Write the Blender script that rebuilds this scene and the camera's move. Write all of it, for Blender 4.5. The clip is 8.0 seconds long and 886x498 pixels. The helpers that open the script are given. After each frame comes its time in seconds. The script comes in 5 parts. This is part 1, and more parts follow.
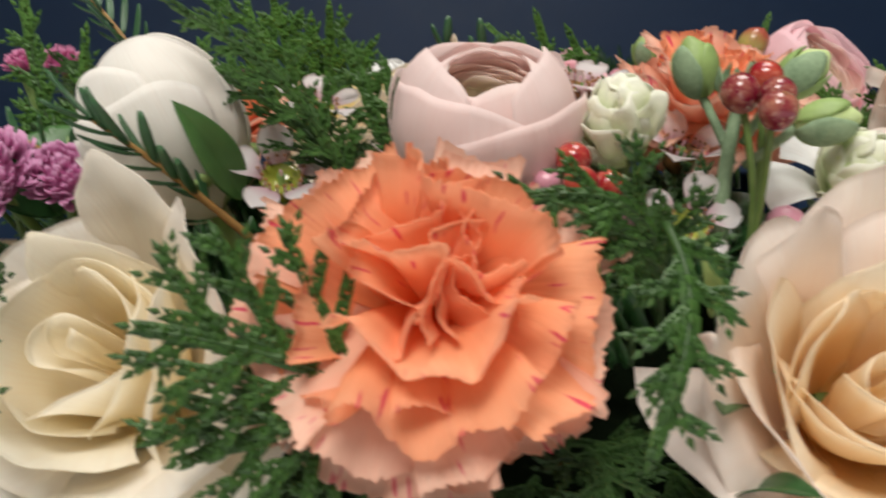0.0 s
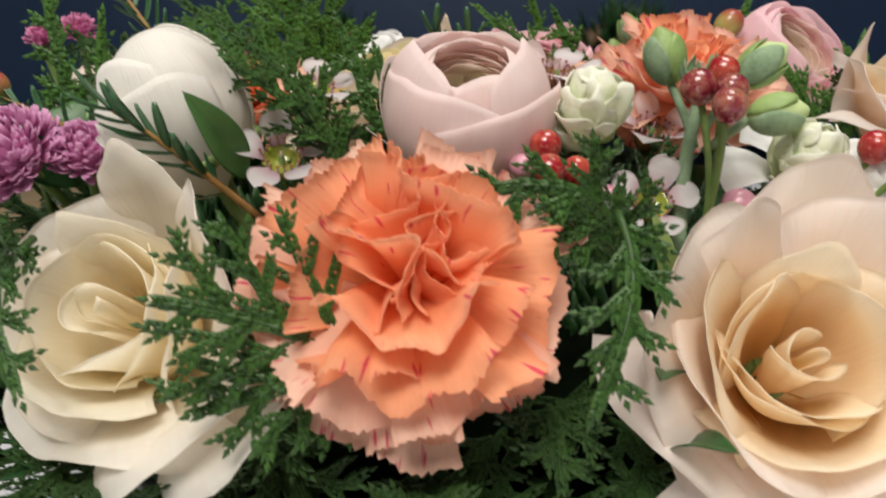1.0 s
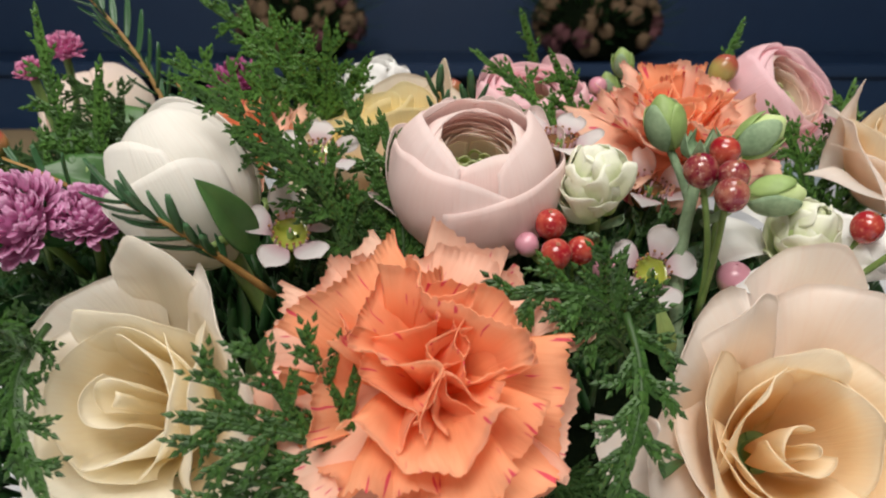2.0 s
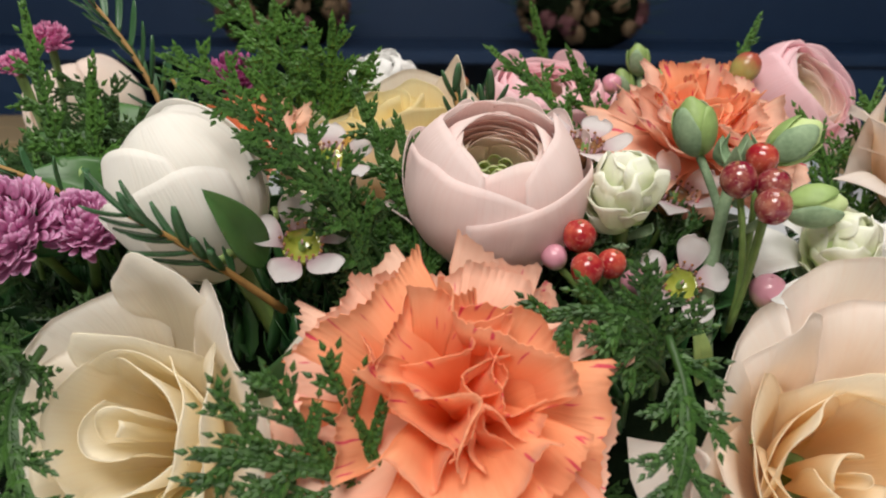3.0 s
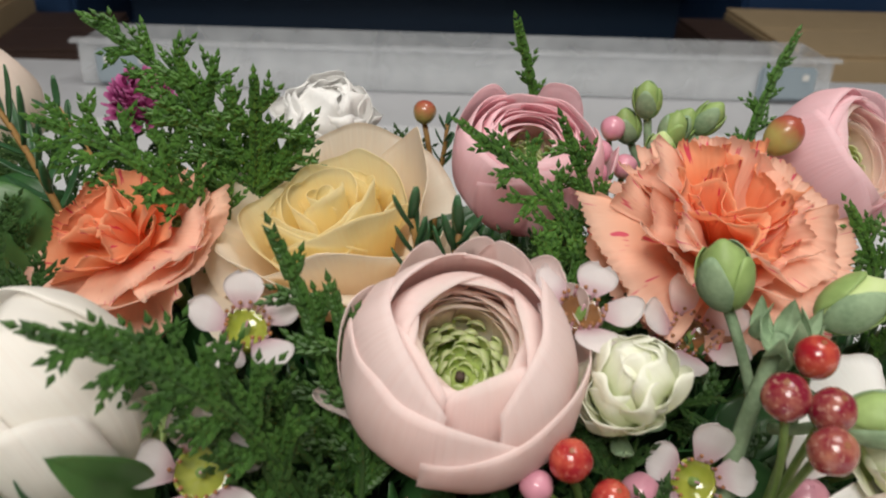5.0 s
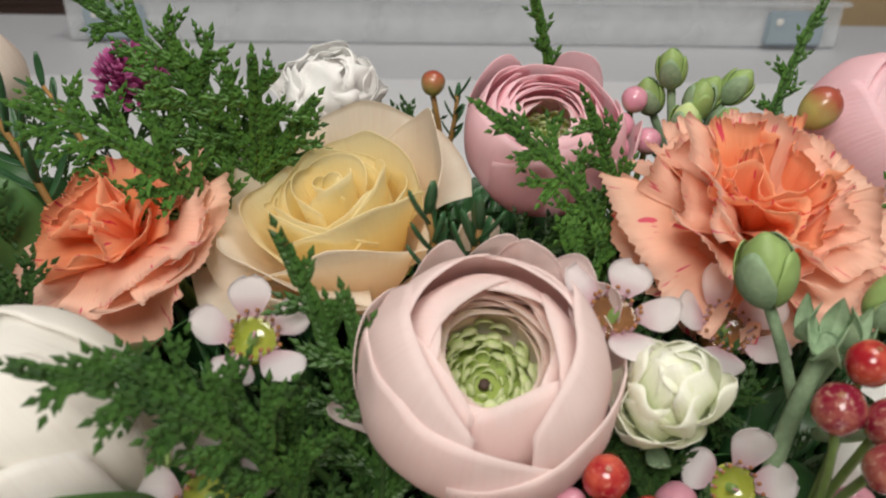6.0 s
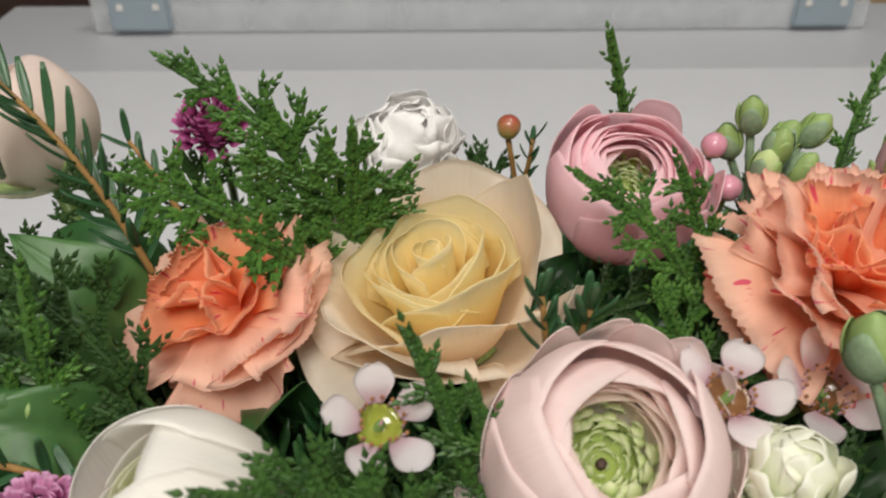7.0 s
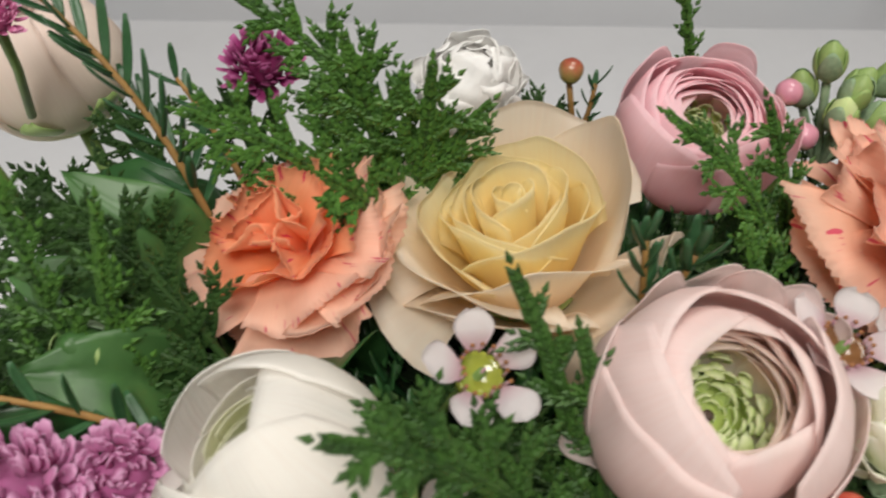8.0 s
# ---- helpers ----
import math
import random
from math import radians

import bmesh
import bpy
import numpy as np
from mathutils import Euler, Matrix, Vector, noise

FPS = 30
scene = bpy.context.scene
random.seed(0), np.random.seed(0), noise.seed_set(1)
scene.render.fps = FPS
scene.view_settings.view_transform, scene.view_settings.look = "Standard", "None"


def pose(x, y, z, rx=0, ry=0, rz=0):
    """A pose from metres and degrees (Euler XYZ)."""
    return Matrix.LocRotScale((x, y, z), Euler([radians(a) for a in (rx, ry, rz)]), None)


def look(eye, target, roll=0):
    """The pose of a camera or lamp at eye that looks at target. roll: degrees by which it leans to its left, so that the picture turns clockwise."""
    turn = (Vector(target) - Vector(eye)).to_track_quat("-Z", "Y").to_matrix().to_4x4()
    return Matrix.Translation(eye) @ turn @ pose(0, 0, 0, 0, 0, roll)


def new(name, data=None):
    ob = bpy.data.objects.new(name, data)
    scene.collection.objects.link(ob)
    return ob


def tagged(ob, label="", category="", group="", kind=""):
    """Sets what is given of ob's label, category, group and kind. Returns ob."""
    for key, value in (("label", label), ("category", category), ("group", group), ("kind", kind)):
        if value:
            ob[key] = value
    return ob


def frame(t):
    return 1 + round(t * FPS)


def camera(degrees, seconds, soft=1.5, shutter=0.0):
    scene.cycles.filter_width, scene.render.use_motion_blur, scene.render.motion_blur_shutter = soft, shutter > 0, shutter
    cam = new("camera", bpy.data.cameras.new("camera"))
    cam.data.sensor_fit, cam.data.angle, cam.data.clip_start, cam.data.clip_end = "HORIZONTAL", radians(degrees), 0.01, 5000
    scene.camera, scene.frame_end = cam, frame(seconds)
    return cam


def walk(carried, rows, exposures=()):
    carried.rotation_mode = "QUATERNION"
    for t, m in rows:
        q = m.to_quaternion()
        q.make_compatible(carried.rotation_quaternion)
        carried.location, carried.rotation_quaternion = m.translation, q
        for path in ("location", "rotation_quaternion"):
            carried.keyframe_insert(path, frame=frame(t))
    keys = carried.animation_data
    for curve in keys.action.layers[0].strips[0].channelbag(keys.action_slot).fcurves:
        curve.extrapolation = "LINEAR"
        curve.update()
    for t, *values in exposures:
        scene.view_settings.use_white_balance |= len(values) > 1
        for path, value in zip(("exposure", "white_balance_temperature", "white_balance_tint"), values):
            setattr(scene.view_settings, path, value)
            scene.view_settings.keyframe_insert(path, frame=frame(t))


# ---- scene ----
cam = camera(54.8, 8.0, 2.0, 0.5)
PATH = [
    (0, (0.003, 0.006, 0.201), (-0.015, 1.986, -0.084), -1.3),
    (0.5, (0.016, 0.0, 0.201), (0.026, 1.968, -0.158), -0.2),
    (1, (0.01, -0.014, 0.213), (-0.033, 1.94, -0.21), -0.7),
    (1.5, (0.004, 0.002, 0.234), (0.011, 1.935, -0.28), -0.4),
    (2, (0.0, -0.01, 0.248), (0.034, 1.909, -0.315), 0.2),
    (2.2, (-0.002, -0.013, 0.25), (0.04, 1.914, -0.292), 0.25),
    (3.3, (-0.011, 0.01, 0.251), (0.078, 1.91, -0.365), 0.7),
    (3.5, (-0.006, 0.012, 0.254), (0.068, 1.909, -0.375), 0.2),
    (4, (-0.001, 0.041, 0.271), (0.065, 1.897, -0.472), 0.2),
    (4.5, (-0.002, 0.063, 0.287), (0.099, 1.868, -0.569), 1.3),
    (4.7, (-0.002, 0.071, 0.293), (0.126, 1.862, -0.588), 2.0),
    (5.8, (-0.006, 0.097, 0.3), (0.149, 1.822, -0.7), 1.9),
    (6, (-0.006, 0.098, 0.3), (0.137, 1.81, -0.724), 1.3),
    (6.5, (-0.013, 0.103, 0.318), (0.105, 1.793, -0.745), 0.2),
    (7, (-0.026, 0.108, 0.321), (0.094, 1.781, -0.77), 0.1),
    (7.5, (-0.033, 0.113, 0.317), (0.104, 1.737, -0.842), 0.6),
    (8, (-0.048, 0.115, 0.312), (0.119, 1.735, -0.848), 1.8),
]
walk(cam, [(t, look(eye, target, roll)) for t, eye, target, roll in PATH], [(0, -0.05), (3.5, -0.03), (4.7, -0.15), (8, -0.17)])
cam.data.dof.use_dof, cam.data.dof.focus_distance, cam.data.dof.aperture_fstop = True, 0.215, 27.0

# ---- light: a closed room with ceiling panels, no daylight ----
world = bpy.data.worlds.new("world")
scene.world = world
world.use_nodes = True
world.node_tree.nodes["Background"].inputs[0].default_value = (0.5, 0.55, 0.6, 1)
world.node_tree.nodes["Background"].inputs[1].default_value = 0.02
LAMPS = [((-0.3, -0.9, 1.6), 0.8, 38.5), ((0.3, 0.3, 1.6), 0.6, 12.0)]


def ceiling_lamp(place, size, watts):
    data = bpy.data.lights.new("ceiling_panel_light", "AREA")
    data.shape, data.size, data.energy, data.color = "SQUARE", size, watts, (1.0, 0.96, 0.895)
    ob = new("ceiling_panel_light", data)
    ob.location = place
    return ob


for spot in LAMPS:
    ceiling_lamp(*spot)

# ---- materials ----


def nodes(name, rough=0.5, metal=0.0):
    m = bpy.data.materials.new(name)
    m.use_nodes = True
    t = m.node_tree
    p = t.nodes["Principled BSDF"]
    p.inputs["Roughness"].default_value, p.inputs["Metallic"].default_value = rough, metal
    return m, t, p


def node(t, kind, links=(), **values):
    n = t.nodes.new(kind)
    for k, v in values.items():
        if k == "op":
            n.operation = v
        elif k == "blend":
            n.data_type, n.blend_type = "RGBA", v
        else:
            n.inputs[int(k[1:])].default_value = v
    for i, out in links:
        t.links.new(out, n.inputs[i])
    return n


def ramp(t, fac, stops):
    n = t.nodes.new("ShaderNodeValToRGB")
    e = n.color_ramp.elements
    while len(e) < len(stops):
        e.new(0.5)
    for k, (pos, col) in zip(e, stops):
        k.position, k.color = pos, (*col, 1) if len(col) == 3 else col
    t.links.new(fac, n.inputs[0])
    return n.outputs[0]


def mix(t, fac, a, b, blend="MIX"):
    n = node(t, "ShaderNodeMix", blend=blend)
    for i, v in ((0, fac), (6, a), (7, b)):
        if isinstance(v, (int, float)):
            n.inputs[i].default_value = v
        elif isinstance(v, tuple):
            n.inputs[i].default_value = (*v, 1)
        else:
            t.links.new(v, n.inputs[i])
    return n.outputs[2]


def noise_tex(t, scale, detail=3.0, vector=None):
    n = node(t, "ShaderNodeTexNoise", s2=scale, s3=detail)
    n.inputs[2].default_value, n.inputs[3].default_value = scale, detail
    if vector is None:
        vector = t.nodes.new("ShaderNodeTexCoord").outputs["Object"]
    t.links.new(vector, n.inputs[0])
    return n.outputs[0]


def bump(t, p, height, strength, distance):
    b = t.nodes.new("ShaderNodeBump")
    b.inputs["Strength"].default_value, b.inputs["Distance"].default_value = strength, distance
    t.links.new(height, b.inputs["Height"])
    t.links.new(b.outputs[0], p.inputs["Normal"])


def through_light(m, t, p, colour, amount):
    """Thin living tissue: part of the light passes through."""
    tr = t.nodes.new("ShaderNodeBsdfTranslucent")
    t.links.new(colour, tr.inputs[0])
    mx = t.nodes.new("ShaderNodeMixShader")
    mx.inputs[0].default_value = amount
    t.links.new(p.outputs[0], mx.inputs[1])
    t.links.new(tr.outputs[0], mx.inputs[2])
    t.links.new(mx.outputs[0], t.nodes["Material Output"].inputs[0])
    return m


def petal_paint(name, base, middle, top, edge=None, edge_at=0.93, flecks=None, rough=0.68, amount=0.3):
    """Petal tissue: pigment, in the roses also bounced warm light, from the claw (v = 0) to the rim (v = 1), an edge
    tint, fine veins, spots.
    """
    m, t, p = nodes(name, rough)
    uv = t.nodes.new("ShaderNodeUVMap").outputs[0]
    sep = node(t, "ShaderNodeSeparateXYZ", [(0, uv)])
    u, v = sep.outputs[0], sep.outputs[1]
    col = ramp(t, v, [(0.05, base), (0.5, middle), (0.95, top)])
    stretch = node(t, "ShaderNodeMapping", [(0, uv)])
    stretch.inputs["Scale"].default_value = (26.0, 1.6, 1.0)
    veins = noise_tex(t, 1.6, 4.0, stretch.outputs[0])
    soft = noise_tex(t, 160.0, 3.0)
    col = mix(t, ramp(t, veins, [(0.40, (0, 0, 0)), (0.8, (0.22, 0.22, 0.22))]), col, tuple(c * k for c, k in zip(middle, (0.93, 0.80, 0.78))))
    blotch = noise_tex(t, 45.0, 4.0)
    col = mix(t, ramp(t, blotch, [(0.42, (0, 0, 0)), (0.75, (0.16, 0.16, 0.16))]), col, tuple(c * k for c, k in zip(middle, (0.97, 0.90, 0.80))))
    col = mix(t, ramp(t, soft, [(0.45, (0, 0, 0)), (0.8, (0.25, 0.25, 0.25))]), col, tuple(min(1, c * 1.06) for c in top))
    if edge:
        a = node(t, "ShaderNodeMath", [(0, u)], op="SUBTRACT", s1=0.5)
        b = node(t, "ShaderNodeMath", [(0, a.outputs[0])], op="ABSOLUTE")
        c = node(t, "ShaderNodeMath", [(0, b.outputs[0])], op="MULTIPLY", s1=1.96)
        d = node(t, "ShaderNodeMath", [(0, c.outputs[0]), (1, v)], op="MAXIMUM")
        wob = noise_tex(t, 420.0, 2.0)
        e = node(t, "ShaderNodeMath", [(0, wob), (2, d.outputs[0])], op="MULTIPLY_ADD", s1=0.16)
        mask = ramp(t, e.outputs[0], [(edge_at + 0.05, (0, 0, 0)), (edge_at + 0.14, (0.8, 0.8, 0.8))])
        col = mix(t, mask, col, edge)
    if flecks:
        st = node(t, "ShaderNodeMapping", [(0, uv)])
        st.inputs["Scale"].default_value = (18.0, 2.4, 1.0)
        info = t.nodes.new("ShaderNodeObjectInfo")
        shift = node(t, "ShaderNodeVectorMath", [(0, st.outputs[0]), (1, info.outputs["Random"])], op="ADD")
        far = node(t, "ShaderNodeVectorMath", [(0, shift.outputs[0])], op="ADD")
        k = node(t, "ShaderNodeMath", [(0, info.outputs["Random"])], op="MULTIPLY", s1=57.0)
        t.links.new(k.outputs[0], far.inputs[1])
        f = noise_tex(t, 1.5, 1.0, far.outputs[0])
        rimward = ramp(t, v, [(0.55, (0, 0, 0)), (0.95, (0.1, 0.1, 0.1))])
        g = node(t, "ShaderNodeMath", [(0, f), (1, rimward)], op="ADD")
        col = mix(t, ramp(t, g.outputs[0], [(0.755, (0, 0, 0)), (0.80, (0.85, 0.85, 0.85))]), col, flecks)
    t.links.new(col, p.inputs["Base Color"])
    both = node(t, "ShaderNodeMath", [(0, blotch), (1, veins)], op="ADD")
    bump(t, p, both.outputs[0], 0.32, 0.0009)
    p.inputs["Specular IOR Level"].default_value = 0.22
    p.inputs["Sheen Weight"].default_value = 0.08
    return through_light(m, t, p, col, amount)


def leaf_paint(name, dark, light, rough=0.4, amount=0.2, scale=220.0):
    m, t, p = nodes(name, rough)
    rnd = t.nodes.new("ShaderNodeNewGeometry").outputs["Random Per Island"]
    big, fine = noise_tex(t, scale * 0.18, 2.0), noise_tex(t, scale, 3.0)
    a = node(t, "ShaderNodeMath", [(0, rnd), (2, big)], op="MULTIPLY_ADD", s1=0.5)
    col = ramp(t, a.outputs[0], [(0.3, dark), (1.0, light)])
    col = mix(t, ramp(t, fine, [(0.4, (0, 0, 0)), (0.75, (0.35, 0.35, 0.35))]), col, tuple(c * 1.5 for c in light))
    t.links.new(col, p.inputs["Base Color"])
    bump(t, p, fine, 0.3, 0.0004)
    return through_light(m, t, p, col, amount)


def plain_paint(name, a, b, rough, scale=60.0, strength=0.15, distance=0.0005, coat=0.0, metal=0.0):
    m, t, p = nodes(name, rough, metal)
    n1, n2 = noise_tex(t, scale, 4.0), noise_tex(t, scale * 0.13, 2.0)
    col = mix(t, n1, a, b)
    col = mix(t, ramp(t, n2, [(0.4, (0, 0, 0)), (0.7, (0.4, 0.4, 0.4))]), col, b)
    t.links.new(col, p.inputs["Base Color"])
    r = node(t, "ShaderNodeMath", [(0, n1)], op="MULTIPLY_ADD", s1=0.2, s2=rough - 0.1)
    t.links.new(r.outputs[0], p.inputs["Roughness"])
    p.inputs["Coat Weight"].default_value = coat
    bump(t, p, n1, strength, distance)
    return m


ORANGE = petal_paint("coral_carnation_petal", (0.95, 0.30, 0.09), (0.98, 0.35, 0.14), (0.98, 0.47, 0.27), (0.94, 0.30, 0.24), 0.975, (0.74, 0.03, 0.12), amount=0.36)
ORANGE_OUT = petal_paint("pale_coral_petal", (0.98, 0.44, 0.23), (0.98, 0.53, 0.35), (0.98, 0.64, 0.50), (0.94, 0.42, 0.38), 0.975, (0.76, 0.05, 0.16), amount=0.36)
# Rose claws: natural yellow, deepened for warm light bounced between the petals.
CREAM = petal_paint("cream_rose_petal", (0.98, 0.85, 0.60), (0.98, 0.90, 0.75), (0.98, 0.93, 0.85), (0.97, 0.86, 0.78), 0.985, amount=0.42)
CREAM_IN = petal_paint("cream_rose_inner_petal", (0.98, 0.80, 0.44), (0.98, 0.89, 0.66), (0.99, 0.93, 0.78), amount=0.48)
PEACH = petal_paint("peach_rose_petal", (0.98, 0.70, 0.44), (0.98, 0.82, 0.68), (0.98, 0.88, 0.81), (0.97, 0.90, 0.83), 0.985, amount=0.42)
PEACH_IN = petal_paint("peach_rose_inner_petal", (0.98, 0.68, 0.30), (0.98, 0.79, 0.50), (0.98, 0.87, 0.68), (0.84, 0.68, 0.42), 0.992, amount=0.48)
YELLOW = petal_paint("yellow_rose_petal", (0.99, 0.74, 0.16), (0.99, 0.83, 0.37), (0.99, 0.91, 0.60), amount=0.58)
YELLOW_OUT = petal_paint("pale_yellow_rose_outer_petal", (0.98, 0.74, 0.46), (0.98, 0.82, 0.62), (0.98, 0.88, 0.74), (0.82, 0.30, 0.36), 0.968, amount=0.45)
BLUSH = petal_paint("blush_ranunculus_petal", (0.94, 0.87, 0.74), (0.97, 0.79, 0.76), (0.97, 0.83, 0.81), (0.97, 0.90, 0.88), 0.975, amount=0.40)
BLUSH_IN = petal_paint("blush_ranunculus_inner_petal", (0.86, 0.88, 0.48), (0.98, 0.90, 0.78), (0.98, 0.83, 0.78), amount=0.55)
LIME = petal_paint("lime_ranunculus_heart", (0.52, 0.66, 0.16), (0.72, 0.87, 0.34), (0.90, 0.96, 0.66), amount=0.45)
PINK = petal_paint("pink_ranunculus_petal", (0.94, 0.82, 0.66), (0.98, 0.65, 0.70), (0.98, 0.72, 0.77), (0.98, 0.82, 0.85), 0.975, amount=0.42)
WHITE = petal_paint("white_ranunculus_petal", (0.84, 0.86, 0.62), (0.95, 0.92, 0.85), (0.96, 0.94, 0.90), (0.95, 0.84, 0.82), 0.985, amount=0.36)
WHITE_IN = petal_paint("white_ranunculus_inner_petal", (0.55, 0.70, 0.25), (0.78, 0.86, 0.48), (0.92, 0.92, 0.74), amount=0.35)
STOCK = petal_paint("greenish_white_stock_petal", (0.66, 0.82, 0.36), (0.90, 0.95, 0.68), (0.96, 0.97, 0.86), amount=0.25)
SNOW = petal_paint("white_stock_petal", (0.90, 0.92, 0.84), (0.96, 0.96, 0.94), (0.97, 0.97, 0.96), amount=0.25)
MAUVE = petal_paint("mauve_mum_petal", (0.62, 0.18, 0.42), (0.80, 0.34, 0.62), (0.88, 0.54, 0.77), amount=0.4)
MAGENTA = petal_paint("magenta_mum_petal", (0.22, 0.02, 0.10), (0.45, 0.05, 0.24), (0.62, 0.18, 0.42))
HOTPINK = petal_paint("hot_pink_mum_petal", (0.5, 0.08, 0.25), (0.78, 0.22, 0.46), (0.85, 0.40, 0.62))
WAX = petal_paint("waxflower_petal", (0.72, 0.46, 0.54), (0.91, 0.85, 0.87), (0.94, 0.90, 0.91), (0.88, 0.74, 0.80), 0.975, rough=0.45, amount=0.45)
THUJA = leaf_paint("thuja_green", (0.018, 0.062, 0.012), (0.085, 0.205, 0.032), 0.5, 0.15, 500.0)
# Darker copies of the thuja green: shade low among flowers put into the colour.
THUJA_DARK = leaf_paint("shade_dark_thuja_green", (0.009, 0.030, 0.006), (0.036, 0.088, 0.018), 0.5, 0.12, 500.0)
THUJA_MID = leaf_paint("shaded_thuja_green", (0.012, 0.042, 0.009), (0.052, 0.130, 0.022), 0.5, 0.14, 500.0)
LEAF = leaf_paint("dark_leaf_green", (0.012, 0.05, 0.018), (0.035, 0.11, 0.03), 0.35, 0.12)
NEEDLE = leaf_paint("needle_green", (0.014, 0.055, 0.022), (0.045, 0.13, 0.05), 0.35, 0.06, 400.0)
SEPAL = leaf_paint("sepal_green", (0.16, 0.27, 0.07), (0.40, 0.55, 0.20), 0.5, 0.2)
DOWNY = leaf_paint("downy_grey_green", (0.13, 0.23, 0.12), (0.32, 0.44, 0.27), 0.75, 0.15, 700.0)
STEM = plain_paint("green_stem", (0.08, 0.16, 0.03), (0.22, 0.32, 0.09), 0.45, 300.0)
TWIG = plain_paint("brown_twig", (0.20, 0.10, 0.03), (0.42, 0.24, 0.07), 0.6, 500.0)
PALE = petal_paint("pale_peach_petal", (0.80, 0.82, 0.52), (0.94, 0.85, 0.74), (0.95, 0.82, 0.76), amount=0.4)


def berry_paint(name, skin_colour, flush, spots):
    """Glossy berry skin: two tones in soft patches and fine pale spots."""
    m, t, p = nodes(name, 0.2)
    rnd = t.nodes.new("ShaderNodeObjectInfo").outputs["Random"]
    here = node(t, "ShaderNodeVectorMath", [(0, t.nodes.new("ShaderNodeTexCoord").outputs["Object"]), (1, rnd)], op="ADD").outputs[0]
    patch, fine = noise_tex(t, 230.0, 3.0, here), noise_tex(t, 900.0, 2.0, here)
    col = mix(t, ramp(t, patch, [(0.42, (0, 0, 0)), (0.66, (1, 1, 1))]), skin_colour, flush)
    col = mix(t, ramp(t, fine, [(0.58, (0, 0, 0)), (0.70, (0.6, 0.6, 0.6))]), col, spots)
    t.links.new(col, p.inputs["Base Color"])
    p.inputs["Coat Weight"].default_value = 0.35
    bump(t, p, fine, 0.08, 0.0003)
    return m


RED = berry_paint("red_berry_skin", (0.32, 0.012, 0.02), (0.50, 0.085, 0.05), (0.62, 0.22, 0.16))
PLUM = berry_paint("mottled_plum_berry_skin", (0.20, 0.012, 0.03), (0.40, 0.15, 0.10), (0.55, 0.33, 0.25))


def bud_paint(name, low, high, level, span, rough=0.3):
    """A bud whose colour changes from its base to its tip."""
    m, t, p = nodes(name, rough)
    sep = node(t, "ShaderNodeSeparateXYZ", [(0, t.nodes.new("ShaderNodeTexCoord").outputs["Object"])])
    n = noise_tex(t, 320.0, 3.0)
    h = node(t, "ShaderNodeMapRange", [(0, sep.outputs[2])], s1=level - span, s2=level + span)
    k = node(t, "ShaderNodeMath", [(0, n), (2, h.outputs[0])], op="MULTIPLY_ADD", s1=0.5)
    col = ramp(t, k.outputs[0], [(0.35, low), (0.95, high)])
    t.links.new(col, p.inputs["Base Color"])
    p.inputs["Coat Weight"].default_value = 0.25
    bump(t, p, n, 0.06, 0.0003)
    return m


ROSEBUD = bud_paint("pink_green_bud_skin", (0.46, 0.50, 0.22), (0.62, 0.28, 0.36), -0.0005, 0.004)
OCHRE = bud_paint("ochre_red_bud_skin", (0.42, 0.36, 0.11), (0.36, 0.08, 0.05), 0.0020, 0.004)
LEAF_MID = leaf_paint("mid_leaf_green", (0.026, 0.085, 0.025), (0.07, 0.17, 0.045), 0.4, 0.12)
CUP = plain_paint("green_wax_cup", (0.22, 0.30, 0.03), (0.35, 0.34, 0.06), 0.12, 300.0, 0.1, 0.0003, 0.6)
CUP_BROWN = plain_paint("brown_wax_cup", (0.11, 0.035, 0.02), (0.24, 0.12, 0.04), 0.12, 300.0, 0.1, 0.0003, 0.6)
ANTHER = plain_paint("brown_anther", (0.15, 0.03, 0.03), (0.42, 0.20, 0.06), 0.5, 400.0)
# Near-black with almost no gloss: shade of deep gaps held in the colour.
GAP_DARK = plain_paint("gap_shade_black", (0.003, 0.007, 0.003), (0.008, 0.014, 0.006), 0.9, 300.0, 0.5, 0.002)
GAP_DARK.node_tree.nodes["Principled BSDF"].inputs["Specular IOR Level"].default_value = 0.05
POT = plain_paint("dark_ceramic", (0.012, 0.013, 0.014), (0.03, 0.03, 0.032), 0.4, 80.0)
NAVY = plain_paint("navy_wall_paint", (0.012, 0.040, 0.110), (0.016, 0.050, 0.130), 0.5, 25.0, 0.1, 0.001)
NAVY_IN = plain_paint("navy_recess_paint", (0.016, 0.042, 0.090), (0.020, 0.050, 0.105), 0.55, 25.0, 0.1, 0.001)
TABLE = plain_paint("grey_laminate", (0.70, 0.71, 0.74), (0.76, 0.77, 0.80), 0.45, 90.0, 0.05, 0.0002)
TABLE_FAR = plain_paint("rear_strip_grey", (0.56, 0.57, 0.60), (0.61, 0.62, 0.65), 0.4, 90.0, 0.05, 0.0002)
METAL = plain_paint("painted_steel", (0.25, 0.25, 0.26), (0.3, 0.3, 0.31), 0.35, 60.0, metal=0.7)
PLASTER = plain_paint("white_plaster", (0.70, 0.69, 0.66), (0.76, 0.75, 0.72), 0.8, 14.0)
FLOOR = plain_paint("brown_floor", (0.10, 0.06, 0.04), (0.16, 0.10, 0.07), 0.5, 8.0)
CARD = plain_paint("tan_cardboard", (0.44, 0.32, 0.18), (0.54, 0.41, 0.25), 0.8, 40.0)
CRATE = plain_paint("dark_brown_wood", (0.035, 0.018, 0.014), (0.07, 0.04, 0.03), 0.6, 30.0)
LATCH = plain_paint("grey_blue_plastic", (0.28, 0.35, 0.40), (0.34, 0.41, 0.46), 0.35, 50.0)
